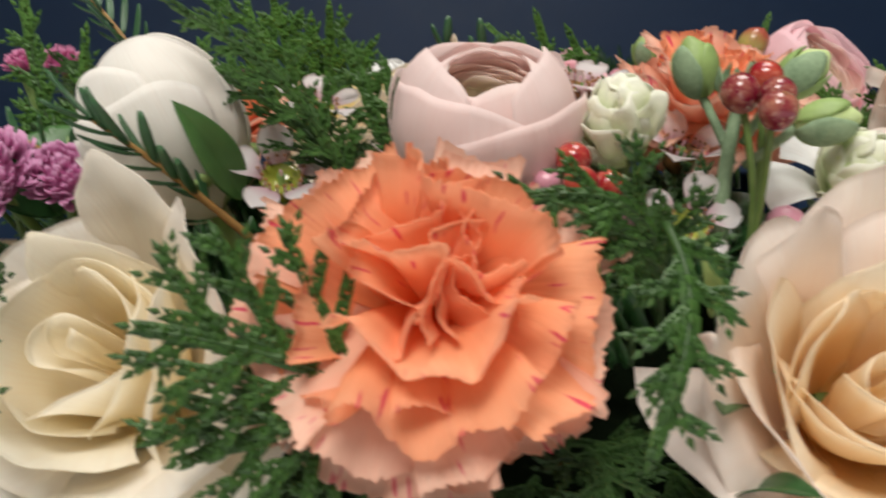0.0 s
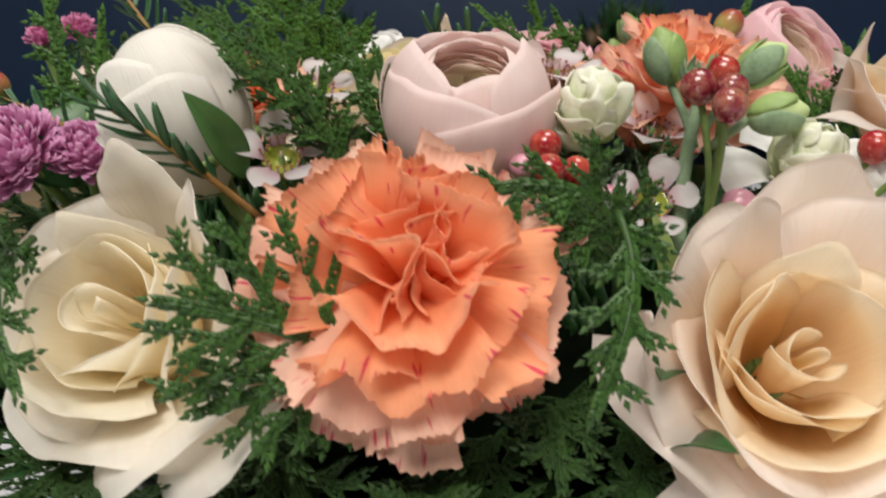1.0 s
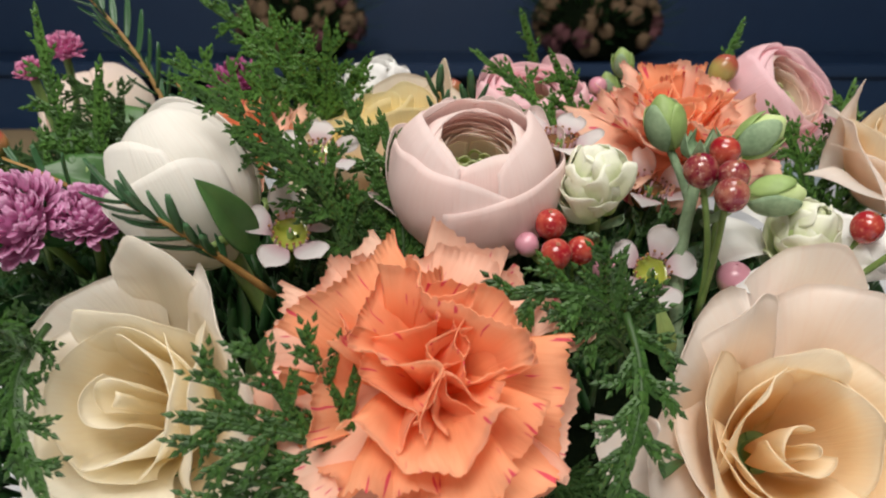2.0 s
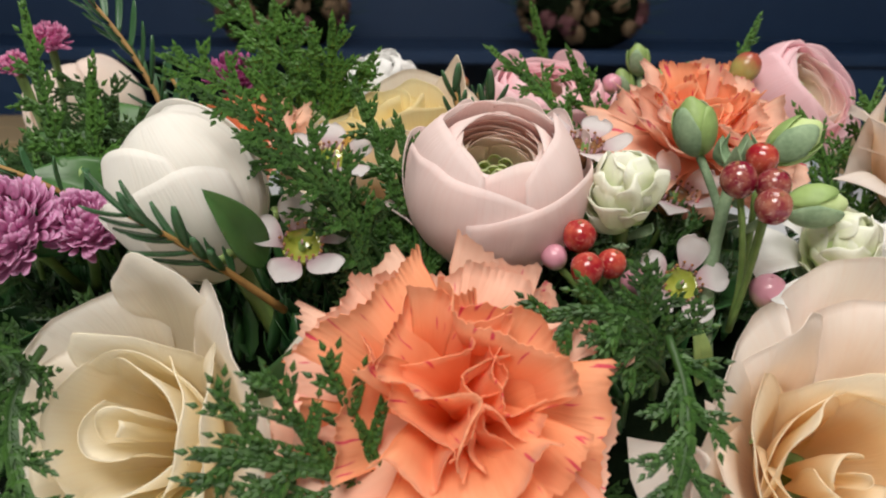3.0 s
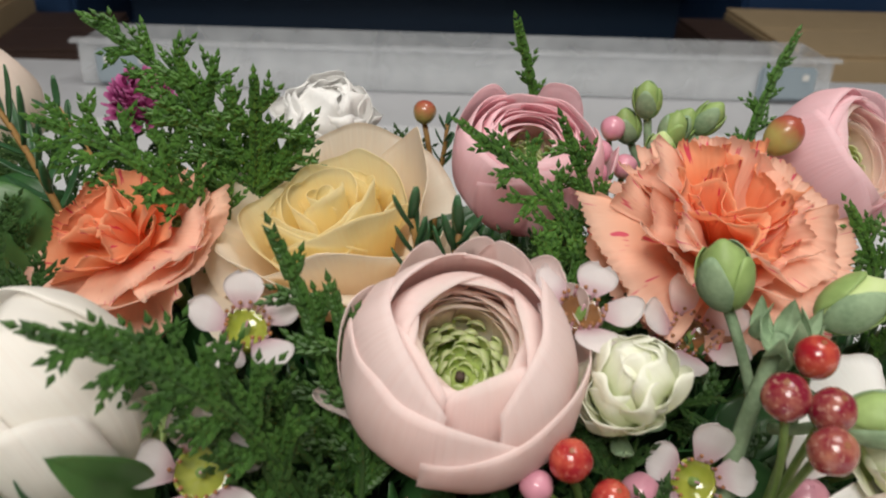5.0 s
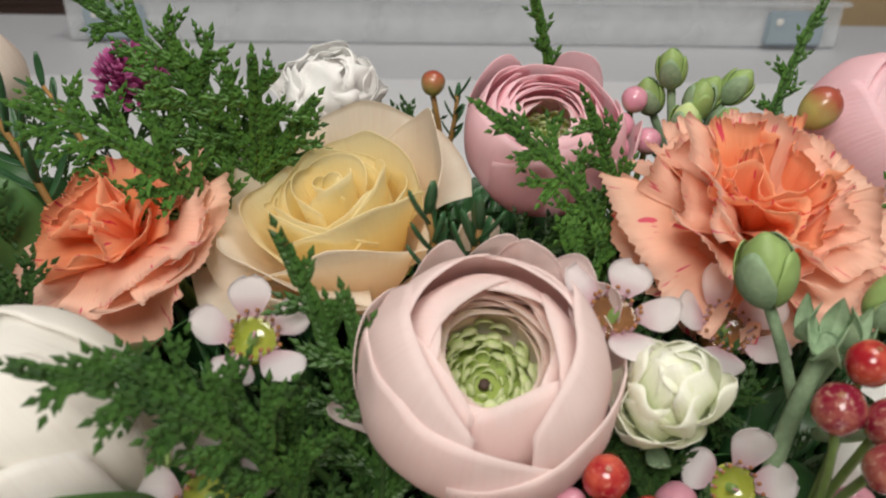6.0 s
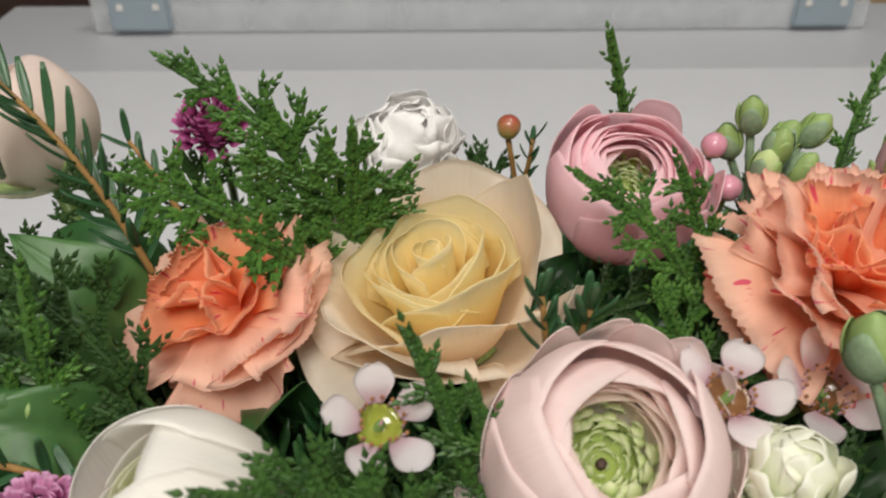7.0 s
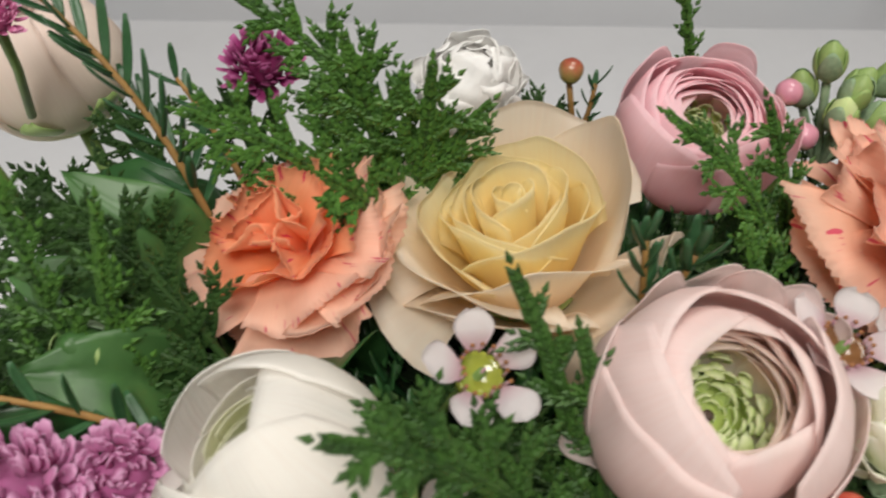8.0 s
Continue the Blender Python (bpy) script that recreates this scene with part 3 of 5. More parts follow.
def ranunculus(place, axis, radius, label, outer, inner, heart, seed=1, layers=34, squash=1.0, mouth=(0.42, 0.5), dip=40, loose=0.0, front=(0, -1, 0), wraps=(), flares=()):
    """A ball of thin petals with a small mouth: the rims of the shells stand stepped round the heart and dip towards front.
    wraps: broad outer petals as (azimuth from the front, half span, end latitude); flares: the same with a lean out."""
    rng = random.Random(seed)
    pose_here = aim(place, axis)
    f = thing("ranunculus", pose_here, label, "ranunculus", "flowers in the arrangement")
    d = pose_here.to_3x3().inverted() @ Vector(front)
    ahead = math.atan2(d.y, d.x)
    for i in range(layers):
        q = i / (layers - 1)
        th = i * GOLDEN + rng.uniform(-0.25, 0.25)
        near = max(0.0, math.cos(th - ahead))
        rad = radius * (0.50 + 0.36 * q)
        rim = radius * (mouth[0] + (mouth[1] - mouth[0]) * q) * rng.uniform(0.88, 1.1)
        lat1 = 180 - math.degrees(math.asin(min(1.0, rim / rad))) - dip * near ** 0.8
        G = ball_petal(th, 0.72 + 0.3 * rng.random(), rad, 8, lat1, squash, 0.10, radius * loose * max(0, q - 0.5) * (1 - near) * rng.uniform(0.0, 2.0), seed * 50 + i, radius * 0.05, 17, 16)
        sheet("petal", G, outer if q > 0.72 else inner, f, 0.0003)
    for k, (az, span, lat1) in enumerate(wraps):
        G = ball_petal(ahead + radians(az), span, radius * (0.96 + 0.026 * k), 6, lat1, squash, 0.13, radius * 0.04, seed * 91 + k, radius * 0.055, 25, 22)
        sheet("petal", G, outer, f, 0.0004)
    for k, (az, span, lat1, out) in enumerate(flares):
        G = ball_petal(ahead + radians(az), span, radius * 1.04, 6, lat1, squash, 0.30, radius * out, seed * 77 + k, radius * 0.10, 17, 16)
        sheet("petal", G, outer, f, 0.0004)
    if heart:
        n, low = 90, -0.24 * radius * squash
        for i in range(n):
            q = math.sqrt((i + 0.5) / n)
            th = i * GOLDEN + rng.uniform(-0.2, 0.2)
            r = radius * 0.44 * q * rng.uniform(0.92, 1.06)
            G = ball_petal(0.0, 1.15, radius * (0.060 + 0.03 * q), 20, 150, 1.4, 0.35, 0, i, radius * 0.025, 7, 7)
            ob = sheet("heart_petal", G, LIME, f, 0.0004)
            ob.matrix_basis = Matrix.Translation((r * math.cos(th), r * math.sin(th), low + radius * squash * 0.20 * q * q)) @ Matrix.Rotation(th, 4, "Z") @ Matrix.Rotation(-0.5 * q + rng.uniform(-0.4, 0.4), 4, "Y") @ Matrix.Scale(rng.uniform(0.75, 1.4), 4)
        lathe("heart", [(0.001, low - radius * 0.2), (radius * 0.44, low - radius * 0.06), (radius * 0.3, low - radius * 0.03), (0.0008, low - radius * 0.03)], LIME, f, 16, "green heart")
        lathe("heart_eye", [(radius * 0.05, low), (radius * 0.05, low + radius * 0.07), (radius * 0.02, low + radius * 0.08), (0.0004, low + radius * 0.08)], CRATE, f, 8, "dark brown eye")
    sepals(f, 5, radius * 0.7, radius * 0.24, -radius * squash * 1.02, radius * 0.8)
    flower_stem(f, 0.045 + radius, 0.0022, None, -radius * squash * 0.95)
    return f


def stock_flower(place, axis, radius, label, paint, spin=0.0, seed=1, count=26, tall=1.3, skirt=0):
    """A double flower: crumpled rounded petals heaped into an egg."""
    rng = random.Random(seed)
    f = thing("stock_flower", aim(place, axis, spin), label, "stock flower", "flowers in the arrangement")
    for i in range(count):
        q = (i + 0.5) / count
        lat, th = math.acos(1 - 1.75 * q), i * GOLDEN + rng.uniform(-0.3, 0.3)
        d = Vector((math.sin(lat) * math.cos(th), math.sin(lat) * math.sin(th), math.cos(lat)))
        s, v = grid(11, 11)
        w = radius * (0.40 + 0.26 * q) * rng.uniform(0.85, 1.15)
        x, y = s * np.sqrt(1 - 0.5 * (2 * v - 1) ** 2), (2 * v - 1) * np.sqrt(1 - 0.5 * s ** 2)
        z = -0.55 * (x ** 2 + y ** 2) + 0.25 * np.maximum(0, y) ** 2 + 0.10 * np.sin(5 * x + i)
        G = np.stack([x * w, y * w * 1.1, z * w], 2)
        lean = Matrix.Rotation(radians(rng.uniform(4, 22)), 3, "X")
        m = d.to_track_quat("Z", "Y").to_matrix() @ Matrix.Rotation(rng.uniform(-0.5, 0.5), 3, "Z") @ lean
        G = G @ np.array(m).T + np.array((d.x, d.y, d.z * tall)) * radius * rng.uniform(0.62, 0.80)
        sheet("petal", wobble(G, radius * 0.12, 170.0, seed * 30 + i), paint, f, 0.0003)
    lathe("core", [(0.0005, -radius * tall * 0.7), (radius * 0.45, -radius * tall * 0.4), (radius * 0.62, 0), (radius * 0.45, radius * tall * 0.42), (0.0005, radius * tall * 0.62)], paint, f, 14)
    for i in range(skirt):
        G = cup_petal(i * 2 * math.pi / skirt + 0.3, 0.5, radius * 0.2, radius * 0.9, radius * 0.9, -radius * 0.9, radius * 0.5, 0.3, 0.0, radius * 0.7, seed + i, radius * 0.12)
        sheet("petal", G, SNOW, f, 0.0006)
    sepals(f, 4, radius * 0.55, radius * 0.2, -radius * tall * 1.0, radius * 0.6, DOWNY)
    flower_stem(f, 0.04 + radius, 0.0018)
    return f


def mum(place, axis, radius, label, paint, seed=1, count=230):
    """A button chrysanthemum: its many small petals are one mesh."""
    rng = random.Random(seed)
    f = thing("button_chrysanthemum", aim(place, axis), label, "chrysanthemum", "flowers in the arrangement")
    V, F, U, k = [], [], [], 0
    for i in range(count):
        q = (i + 0.5) / count
        lat, th = math.acos(1 - 1.25 * q) + rng.uniform(-0.10, 0.10), i * GOLDEN + rng.uniform(-0.5, 0.5)
        length, width = radius * (0.30 + 0.12 * q) * rng.uniform(0.75, 1.3), radius * (0.085 + 0.045 * q) * rng.uniform(0.8, 1.15)
        s, v = grid(5, 5)
        G = np.stack([s * width * np.sin(0.35 + 2.3 * v), length * 0.35 * v ** 2 + 0.25 * width * s ** 2, length * v], 2)
        d = Vector((math.sin(lat) * math.cos(th), math.sin(lat) * math.sin(th), math.cos(lat)))
        R = np.array(d.to_track_quat("Z", "Y").to_matrix() @ Matrix.Rotation(rng.uniform(-0.5, 0.5), 3, "Z") @ Matrix.Rotation(rng.uniform(-0.35, 0.2), 3, "X"))
        G = G @ R.T + np.array(d) * radius * 0.64 * (1 if q > 0.1 else 0.92)
        v1, f1, u1 = skin(G, 0.0003)
        V.append(v1), U.append(u1)
        F += [[a + k for a in face] for face in f1]
        k += len(v1)
    ob = raw("petals", np.concatenate(V), F, paint, f, "", np.concatenate(U))
    lathe("receptacle", [(0.001, -radius * 0.5), (radius * 0.5, -radius * 0.3), (radius * 0.58, 0.1 * radius), (radius * 0.3, radius * 0.5), (0.0005, radius * 0.55)], paint, f, 14)
    flower_stem(f, 0.04, 0.0014)
    return f


def waxflower(place, axis, radius, label, cup=None, spin=0.0, seed=1):
    rng = random.Random(seed)
    f = thing("waxflower", aim(place, axis, spin), label, "waxflower", "waxflowers")
    c = radius * 0.46
    lathe("cup", [(c * 0.35, -c * 1.5), (c * 0.8, -c * 0.9), (c * 1.02, 0.0), (c * 0.96, c * 0.08), (c * 0.82, -c * 0.12), (c * 0.3, -c * 0.34), (0.0003, -c * 0.36)], cup or CUP, f, 22, "glossy nectar cup")
    for i in range(5):
        th = 2 * math.pi * i / 5 + rng.uniform(-0.1, 0.1)
        s, v = grid(11, 10)
        w = radius * 0.40 * np.sin(np.pi * (0.06 + 0.91 * v ** 1.25)) ** 0.6
        r = c * 0.95 + radius * 0.72 * v
        z = radius * (0.06 + 0.46 * v - 0.16 * v ** 2 * rng.uniform(0.2, 2.0)) + radius * 0.10 * (s ** 2) * v
        G = np.stack([r * math.cos(th) - s * w * math.sin(th), r * math.sin(th) + s * w * math.cos(th), z], 2)
        sheet("petal", wobble(G, radius * 0.09, 150.0, seed + i), WAX, f, 0.00022)
    for i in range(16):
        th = 2 * math.pi * (i + 0.5) / 16
        a = Vector((c * 0.97 * math.cos(th), c * 0.97 * math.sin(th), 0))
        b = a * rng.uniform(0.85, 1.15) + Vector((0, 0, radius * rng.uniform(0.18, 0.3)))
        st = tube("stamen", [a, b], [0.00035, 0.00028], WAX, f, 5)
        bm = bmesh.new()
        bmesh.ops.create_icosphere(bm, subdivisions=1, radius=0.00048, matrix=Matrix.Translation(b))
        part("anther", bm, ANTHER, st, "brown anther")
    tube("pistil", [(0, 0, -c * 0.36), (0, 0, c * 0.6)], [0.0004, 0.00025], WAX, f, 6)
    flower_stem(f, 0.03, 0.0008)
    return f


def berry(place, axis, radius, label, paint, stalk, stalk_paint=None, seed=1, long=1.08, crown=True):
    """A berry-like bud on its own thin stalk; stalk: where that ends."""
    radius *= 0.78
    f = thing("berry", aim(place, axis), label, "berry", "berries and buds")
    prof = []
    for k in range(13):
        a = math.pi * k / 12
        prof.append((max(0.0004, radius * math.sin(a) * (1.0 - 0.10 * math.cos(a))), -radius * long * math.cos(a)))
    body = lathe("skin", prof, paint, f, 22, "", 5, 0.025)
    if crown:
        lathe("crown", [(radius * 0.10, radius * long * 0.97), (radius * 0.13, radius * long * 1.05), (radius * 0.06, radius * long * 1.03), (0.0002, radius * long * 0.99)], ANTHER if paint in (RED, PLUM) else paint, f, 10, "small dry crown")
    end = f.matrix_world.inverted() @ Vector(stalk)
    tube("stalk", bend((0, 0, -radius * long * 0.95), end, (0.0015, 0.001, -0.001), 6), [0.0009] * 7, stalk_paint or STEM, f, 6)
    return f


def stock_bud(place, axis, radius, label, tip, stalk, seed=1):
    f = thing("stock_bud", aim(place, axis, seed * 40), label, "bud", "berries and buds")
    L = radius * 2.7
    lathe("bud_core", [(radius * 0.3, -L * 0.5), (radius * 0.85, -L * 0.28), (radius * 0.92, 0), (radius * 0.72, L * 0.3), (radius * 0.2, L * 0.5), (0.0003, L * 0.52)], tip, f, 18)
    for i in range(4):
        G = ball_petal(i * math.pi / 2, 0.78, radius * 1.05, 14, 128 + 10 * (i % 2), 1.4, 0.42, 0, seed + i, radius * 0.05, 9, 11)
        sheet("sepal", G, DOWNY if i % 2 else SEPAL, f, 0.0005)
    end = f.matrix_world.inverted() @ Vector(stalk)
    tube("stalk", bend((0, 0, -L * 0.48), end, (0, 0.001, -0.001), 6), [0.0012] * 7, DOWNY, f, 8)
    return f


def leaf(place, tip, width, label, paint, fold=0.25, droop=0.15, up=(0, 0, 1), name="leaf", category="leaf", seed=1):
    a, b = Vector(place), Vector(tip)
    d = b - a
    L = d.length
    side = d.cross(Vector(up)).normalized()
    nrm = side.cross(d).normalized()
    s, v = grid(11, 14)
    w = width * np.sin(np.pi * (0.03 + 0.97 * v ** 0.85)) ** 0.9
    P = np.array(a) + v[..., None] * np.array(d) + (s * w)[..., None] * np.array(side) + ((np.abs(s) * w * fold) + L * droop * np.sin(v * math.pi) - 0.04 * width * np.exp(-(s / 0.12) ** 2))[..., None] * np.array(nrm)
    ob = sheet(name, wobble(P, width * 0.12, 60.0, seed), paint, None, 0.0006)
    return tagged(ob, label, category)


def needle_mesh(length, width):
    s, v = grid(5, 8)
    w = width * np.sin(np.pi * (0.06 + 0.9 * v)) ** 0.5
    G = np.stack([s * w, length * v, 0.12 * length * v ** 2 - 0.35 * w * (1 - s ** 2)], 2)
    return skin(G, width * 0.5)


def needle_sprig(points, label, needles, length, width, seed=1, start=0.25, paint=None, spread=58):
    """A thin twig with narrow leaves set round it."""
    rng = random.Random(seed)
    f = thing("needle_sprig", Matrix.Translation(points[0]), label, "sprig", "needle-leaved sprigs")
    P = [Vector(p) - Vector(points[0]) for p in points]
    n = len(P)
    tube("twig", P, [0.0011 * (1 - 0.55 * i / n) for i in range(n)], TWIG, f, 7, "orange-brown twig")
    V, F, U = needle_mesh(length, width)
    first = None
    for i in range(needles):
        q = start + (1 - start) * i / (needles - 1)
        x = q * (n - 1)
        k = min(int(x), n - 2)
        at = P[k].lerp(P[k + 1], x - k)
        d = (P[k + 1] - P[k]).normalized()
        if first is None:
            first = raw("needle_leaf", V, F, paint or NEEDLE, f, "", U)
            ob = first
        else:
            ob = first.copy()
            scene.collection.objects.link(ob)
        a = i * 2.2 + rng.uniform(-0.4, 0.4)
        out = Matrix.Rotation(a, 3, d) @ d.orthogonal().normalized()
        go = (d * math.cos(radians(spread * (1.15 - 0.6 * q))) + out * math.sin(radians(spread * (1.15 - 0.6 * q)))).normalized()
        m = go.to_track_quat("Y", "Z").to_matrix().to_4x4()
        ob.matrix_basis = Matrix.Translation(at) @ m @ Matrix.Diagonal((1, rng.uniform(0.75, 1.1), 1, 1))
    return f


def thuja(base, tip, width, label, facing=(0, -1, 0.3), sag=(0, 0, 0), seed=1, paint=None, dense=1.0, name="thuja_sprig", scale=1.5):
    """A flat conifer spray: stem, side shoots and short twigs, all set with small pointed scale leaves."""
    rng = random.Random(seed)
    base, tip = Vector(base), Vector(tip)
    f = thing(name, Matrix.Translation(base), label, "conifer sprig", "conifer greenery")
    axis = [p - base for p in bend(base, tip, sag, 16)]
    length = (tip - base).length
    fac = Vector(facing).normalized()
    marks = []  # place, direction, outward, size

    def line(p0, d, out, long, size):
        n = max(2, int(long / (0.00085 * scale)))
        for i in range(n):
            q = i / n
            p = p0 + d * (long * q) + fac * (0.10 * long * q * q)
            for sgn in (-1, 1):
                marks.append((p, d, out * sgn, size * (1 - 0.35 * q) * rng.uniform(0.8, 1.2)))
            if i % 2 == 0:
                marks.append((p + fac * 0.0003, d, fac * rng.choice((0.7, -0.7)), size * 0.9))
        marks.append((p0 + d * long, d, d, size * 0.9))

    shoots = max(5, int(length / 0.0058 * dense))
    for i in range(shoots):
        q = 0.12 + 0.86 * i / shoots
        x = q * 16
        k = min(int(x), 15)
        p = axis[k].lerp(axis[k + 1], x - k)
        d = (axis[k + 1] - axis[k]).normalized()
        side = d.cross(fac).normalized()
        sg = 1 if i % 2 else -1
        long = width * (1 - q) ** 0.55 * (0.6 + 0.4 * min(1, q * 3)) * rng.uniform(0.75, 1.12)
        sd = (d * 0.80 + side * sg * 0.72 + fac * rng.uniform(-0.14, 0.18)).normalized()
        out = sd.cross(fac).normalized()
        line(p, sd, out, long, 0.0021 * scale)
        twigs = int(long / (0.0030 * scale))
        for j in range(twigs):
            w = (j + 0.8) / (twigs + 0.5)
            tl = (long * 0.40 * (1 - w) + 0.0022 * scale) * rng.uniform(0.8, 1.1)
            td = (sd * 0.82 + out * (1 if j % 2 else -1) * 0.66 + fac * rng.uniform(-0.08, 0.12)).normalized()
            line(p + sd * long * w + fac * (0.10 * long * w * w), td, td.cross(fac).normalized(), tl, 0.0020 * scale)
    end = (axis[-1] - axis[-2]).normalized()
    for k in range(3, 15):
        d = axis[k + 1] - axis[k]
        line(axis[k], d.normalized(), d.cross(fac).normalized(), d.length, 0.0025 * scale)
    line(axis[-3], end, end.cross(fac).normalized(), (axis[-1] - axis[-3]).length + 0.003, 0.0023 * scale)
    tube("stem", axis, [0.0007 * scale * (1 - 0.7 * i / 16) for i in range(17)], THUJA_DARK, f, 6)
    # every scale leaf is a small pointed spindle
    P = np.array([m[0] for m in marks])
    D = np.array([m[1] for m in marks])
    O = np.array([m[2] for m in marks])
    S = np.array([m[3] for m in marks])[:, None]
    A = D * 0.93 + O * 0.36
    A /= np.linalg.norm(A, axis=1, keepdims=True)
    B = np.cross(A, np.array(fac))
    B /= np.linalg.norm(B, axis=1, keepdims=True) + 1e-9
    C = np.cross(A, B)
    P = P + O * 0.0003
    M = P + A * S * 0.34
    V = np.stack([P, M + B * S * 0.25, M + C * S * 0.2, M - B * S * 0.25, M - C * S * 0.2, P + A * S], 1).reshape(-1, 3)
    pattern = np.array([[0, 2, 1], [0, 3, 2], [0, 4, 3], [0, 1, 4], [5, 1, 2], [5, 2, 3], [5, 3, 4], [5, 4, 1]])
    F = (np.arange(len(marks))[:, None, None] * 6 + pattern[None]).reshape(-1, 3).tolist()
    raw("scale_leaves", V, F, paint or THUJA, f, "", smooth=False)
    return f


# ---- the flowers, front to back ----
FLOWER_FRONT = (0.0, -0.78, 0.62)
carnation((-0.001, 0.161, 0.166), FLOWER_FRONT, 0.033, "coral orange carnation with ruffled red-flecked petals", 10, 3, 29)
CREAM_CUP = ((60, 1.3, 0.40, 0.97, 0.05, 0, 0.16), (300, 1.2, 0.40, 0.95, 0.06, 0, 0.2), (180, 1.25, 0.42, 0.98, 0.06, 0, 0.14), (110, 0.85, 0.56, 1.06, 0.08, -2, 0.4), (245, 1.2, 0.60, 0.94, 0.10, 2, 0.18), (10, 1.0, 0.60, 1.02, 0.12, 2, 0.28))
CREAM_SHEATH = ((200, 1.2, 0.70, 0.92, 0.12, 2, 0.2), (165, 1.2, 0.80, 0.90, 0.16, 3, 0.2), (265, 1.15, 0.78, 0.82, 0.34, 5, 0.2), (35, 0.95, 0.80, 1.06, 0.22, 4, 0.3), (92, 0.52, 0.92, 1.08, 0.04, 4, 0.45), (320, 1.05, 0.84, 0.88, 0.34, 9, 0.24), (350, 1.05, 1.16, 1.0, 0.18, 16, 0.25))
rose((-0.0712, 0.1585, 0.1655), (-0.30, -0.78, 0.54), 0.0325, "open cream rose with soft folded petals", CREAM_IN, CREAM, 0.93, CREAM_CUP, CREAM_SHEATH, 1.15, 5, 3, 0.2)
PEACH_CUP = ((250, 1.3, 0.40, 0.93, 0.06, 0, 0.12), (15, 1.2, 0.42, 0.96, 0.05, 0, 0.18), (135, 1.1, 0.44, 0.99, 0.07, -2, 0.3), (275, 1.25, 0.62, 0.90, 0.10, 2, 0.14), (82, 0.8, 0.56, 1.06, 0.08, -2, 0.5), (175, 1.1, 0.62, 0.98, 0.12, 0, 0.26), (355, 1.1, 0.64, 0.96, 0.10, 2, 0.2))
PEACH_SHEATH = ((215, 1.2, 0.72, 0.92, 0.16, 1, 0.2), (320, 1.2, 0.74, 0.90, 0.16, 2, 0.2), (160, 1.15, 0.80, 0.98, 0.28, 2, 0.24), (290, 1.2, 0.80, 0.84, 0.32, 5, 0.18), (225, 1.05, 0.86, 0.84, 0.30, 7, 0.2), (112, 0.55, 0.80, 1.04, 0.16, 2, 0.5), (45, 0.7, 0.90, 0.98, 0.24, 8, 0.4), (340, 1.0, 0.94, 0.88, 0.28, 12, 0.24), (68, 0.45, 1.08, 0.98, 0.16, 20, 0.45), (30, 0.6, 1.0, 0.84, 0.24, 14, 0.4), (178, 0.26, 1.06, 1.02, 0.05, -2, 0.6), (300, 0.95, 1.0, 0.72, 0.26, 16, 0.22))
rose((0.0835, 0.1515, 0.1575), (0.02, -0.84, 0.54), 0.0335, "large open peach rose with browned petal edges", PEACH_IN, PEACH, 0.90, PEACH_CUP, PEACH_SHEATH, 1.1, 9, 3, 0.2)
ranunculus((-0.062, 0.207, 0.2025), (-0.42, -0.10, 0.90), 0.0178, "creamy white half-closed ranunculus with broad petals", WHITE, WHITE_IN, False, 4, 20, 1.22, (0.22, 0.40), 22, 0.0, (-1, 0, 0),
           ((178, 1.25, 164), (112, 1.0, 158), (-110, 1.0, 160), (60, 0.85, 140), (-58, 0.85, 134), (92, 0.8, 112), (25, 0.7, 104)),
           ((58, 0.42, 112, 0.22), (-10, 0.5, 96, 0.28)))
ranunculus((0.0125, 0.2180, 0.2015), (0.03, -0.44, 0.89), 0.0214, "blush pink ranunculus with a lime green heart", BLUSH, BLUSH_IN, True, 7, 36, 1.0, (0.42, 0.46), 8, 0.0, (0, -1, 0),
           ((180, 1.2, 132), (118, 1.1, 142), (-118, 1.1, 140), (72, 1.0, 148), (-72, 1.0, 146), (-40, 1.15, 126), (46, 1.2, 116)),
           ((-78, 0.24, 84, 0.30), (-112, 0.5, 116, 0.16), (155, 0.34, 124, 0.16), (-160, 0.34, 120, 0.10), (118, 0.28, 116, 0.35), (172, 0.26, 122, 0.22), (136, 0.24, 120, 0.35)))
YELLOW_CUP = ((40, 1.3, 0.40, 0.99, 0.04, 0, 0.12), (160, 1.3, 0.42, 0.98, 0.04, 0, 0.12), (280, 1.3, 0.45, 0.96, 0.05, 0, 0.12), (110, 1.2, 0.58, 1.02, 0.06, 0, 0.15), (350, 1.2, 0.60, 1.0, 0.06, 0, 0.15), (235, 1.3, 0.64, 0.95, 0.08, 2, 0.12))
YELLOW_SHEATH = ((195, 1.2, 0.84, 1.0, 0.22, 3, 0.22), (270, 1.25, 0.80, 0.93, 0.18, 2, 0.16), (325, 1.05, 0.82, 0.92, 0.14, 1, 0.2), (72, 1.0, 0.86, 1.14, 0.08, 1, 0.36), (130, 1.05, 0.88, 1.04, 0.18, 4, 0.26), (225, 1.05, 0.98, 0.80, 0.26, 8, 0.24), (300, 1.0, 0.92, 0.74, 0.14, 3, 0.24), (18, 0.62, 1.02, 0.98, 0.22, 8, 0.4), (352, 0.36, 1.10, 0.92, 0.24, 12, 0.4))
rose((-0.0175, 0.2720, 0.2155), (-0.22, -0.14, 0.96), 0.0285, "pale yellow rose with pink-edged outer petals", YELLOW, YELLOW_OUT, 1.0, YELLOW_CUP, YELLOW_SHEATH, 1.25, 15, 6, 0.30, (0.34, 0.52))
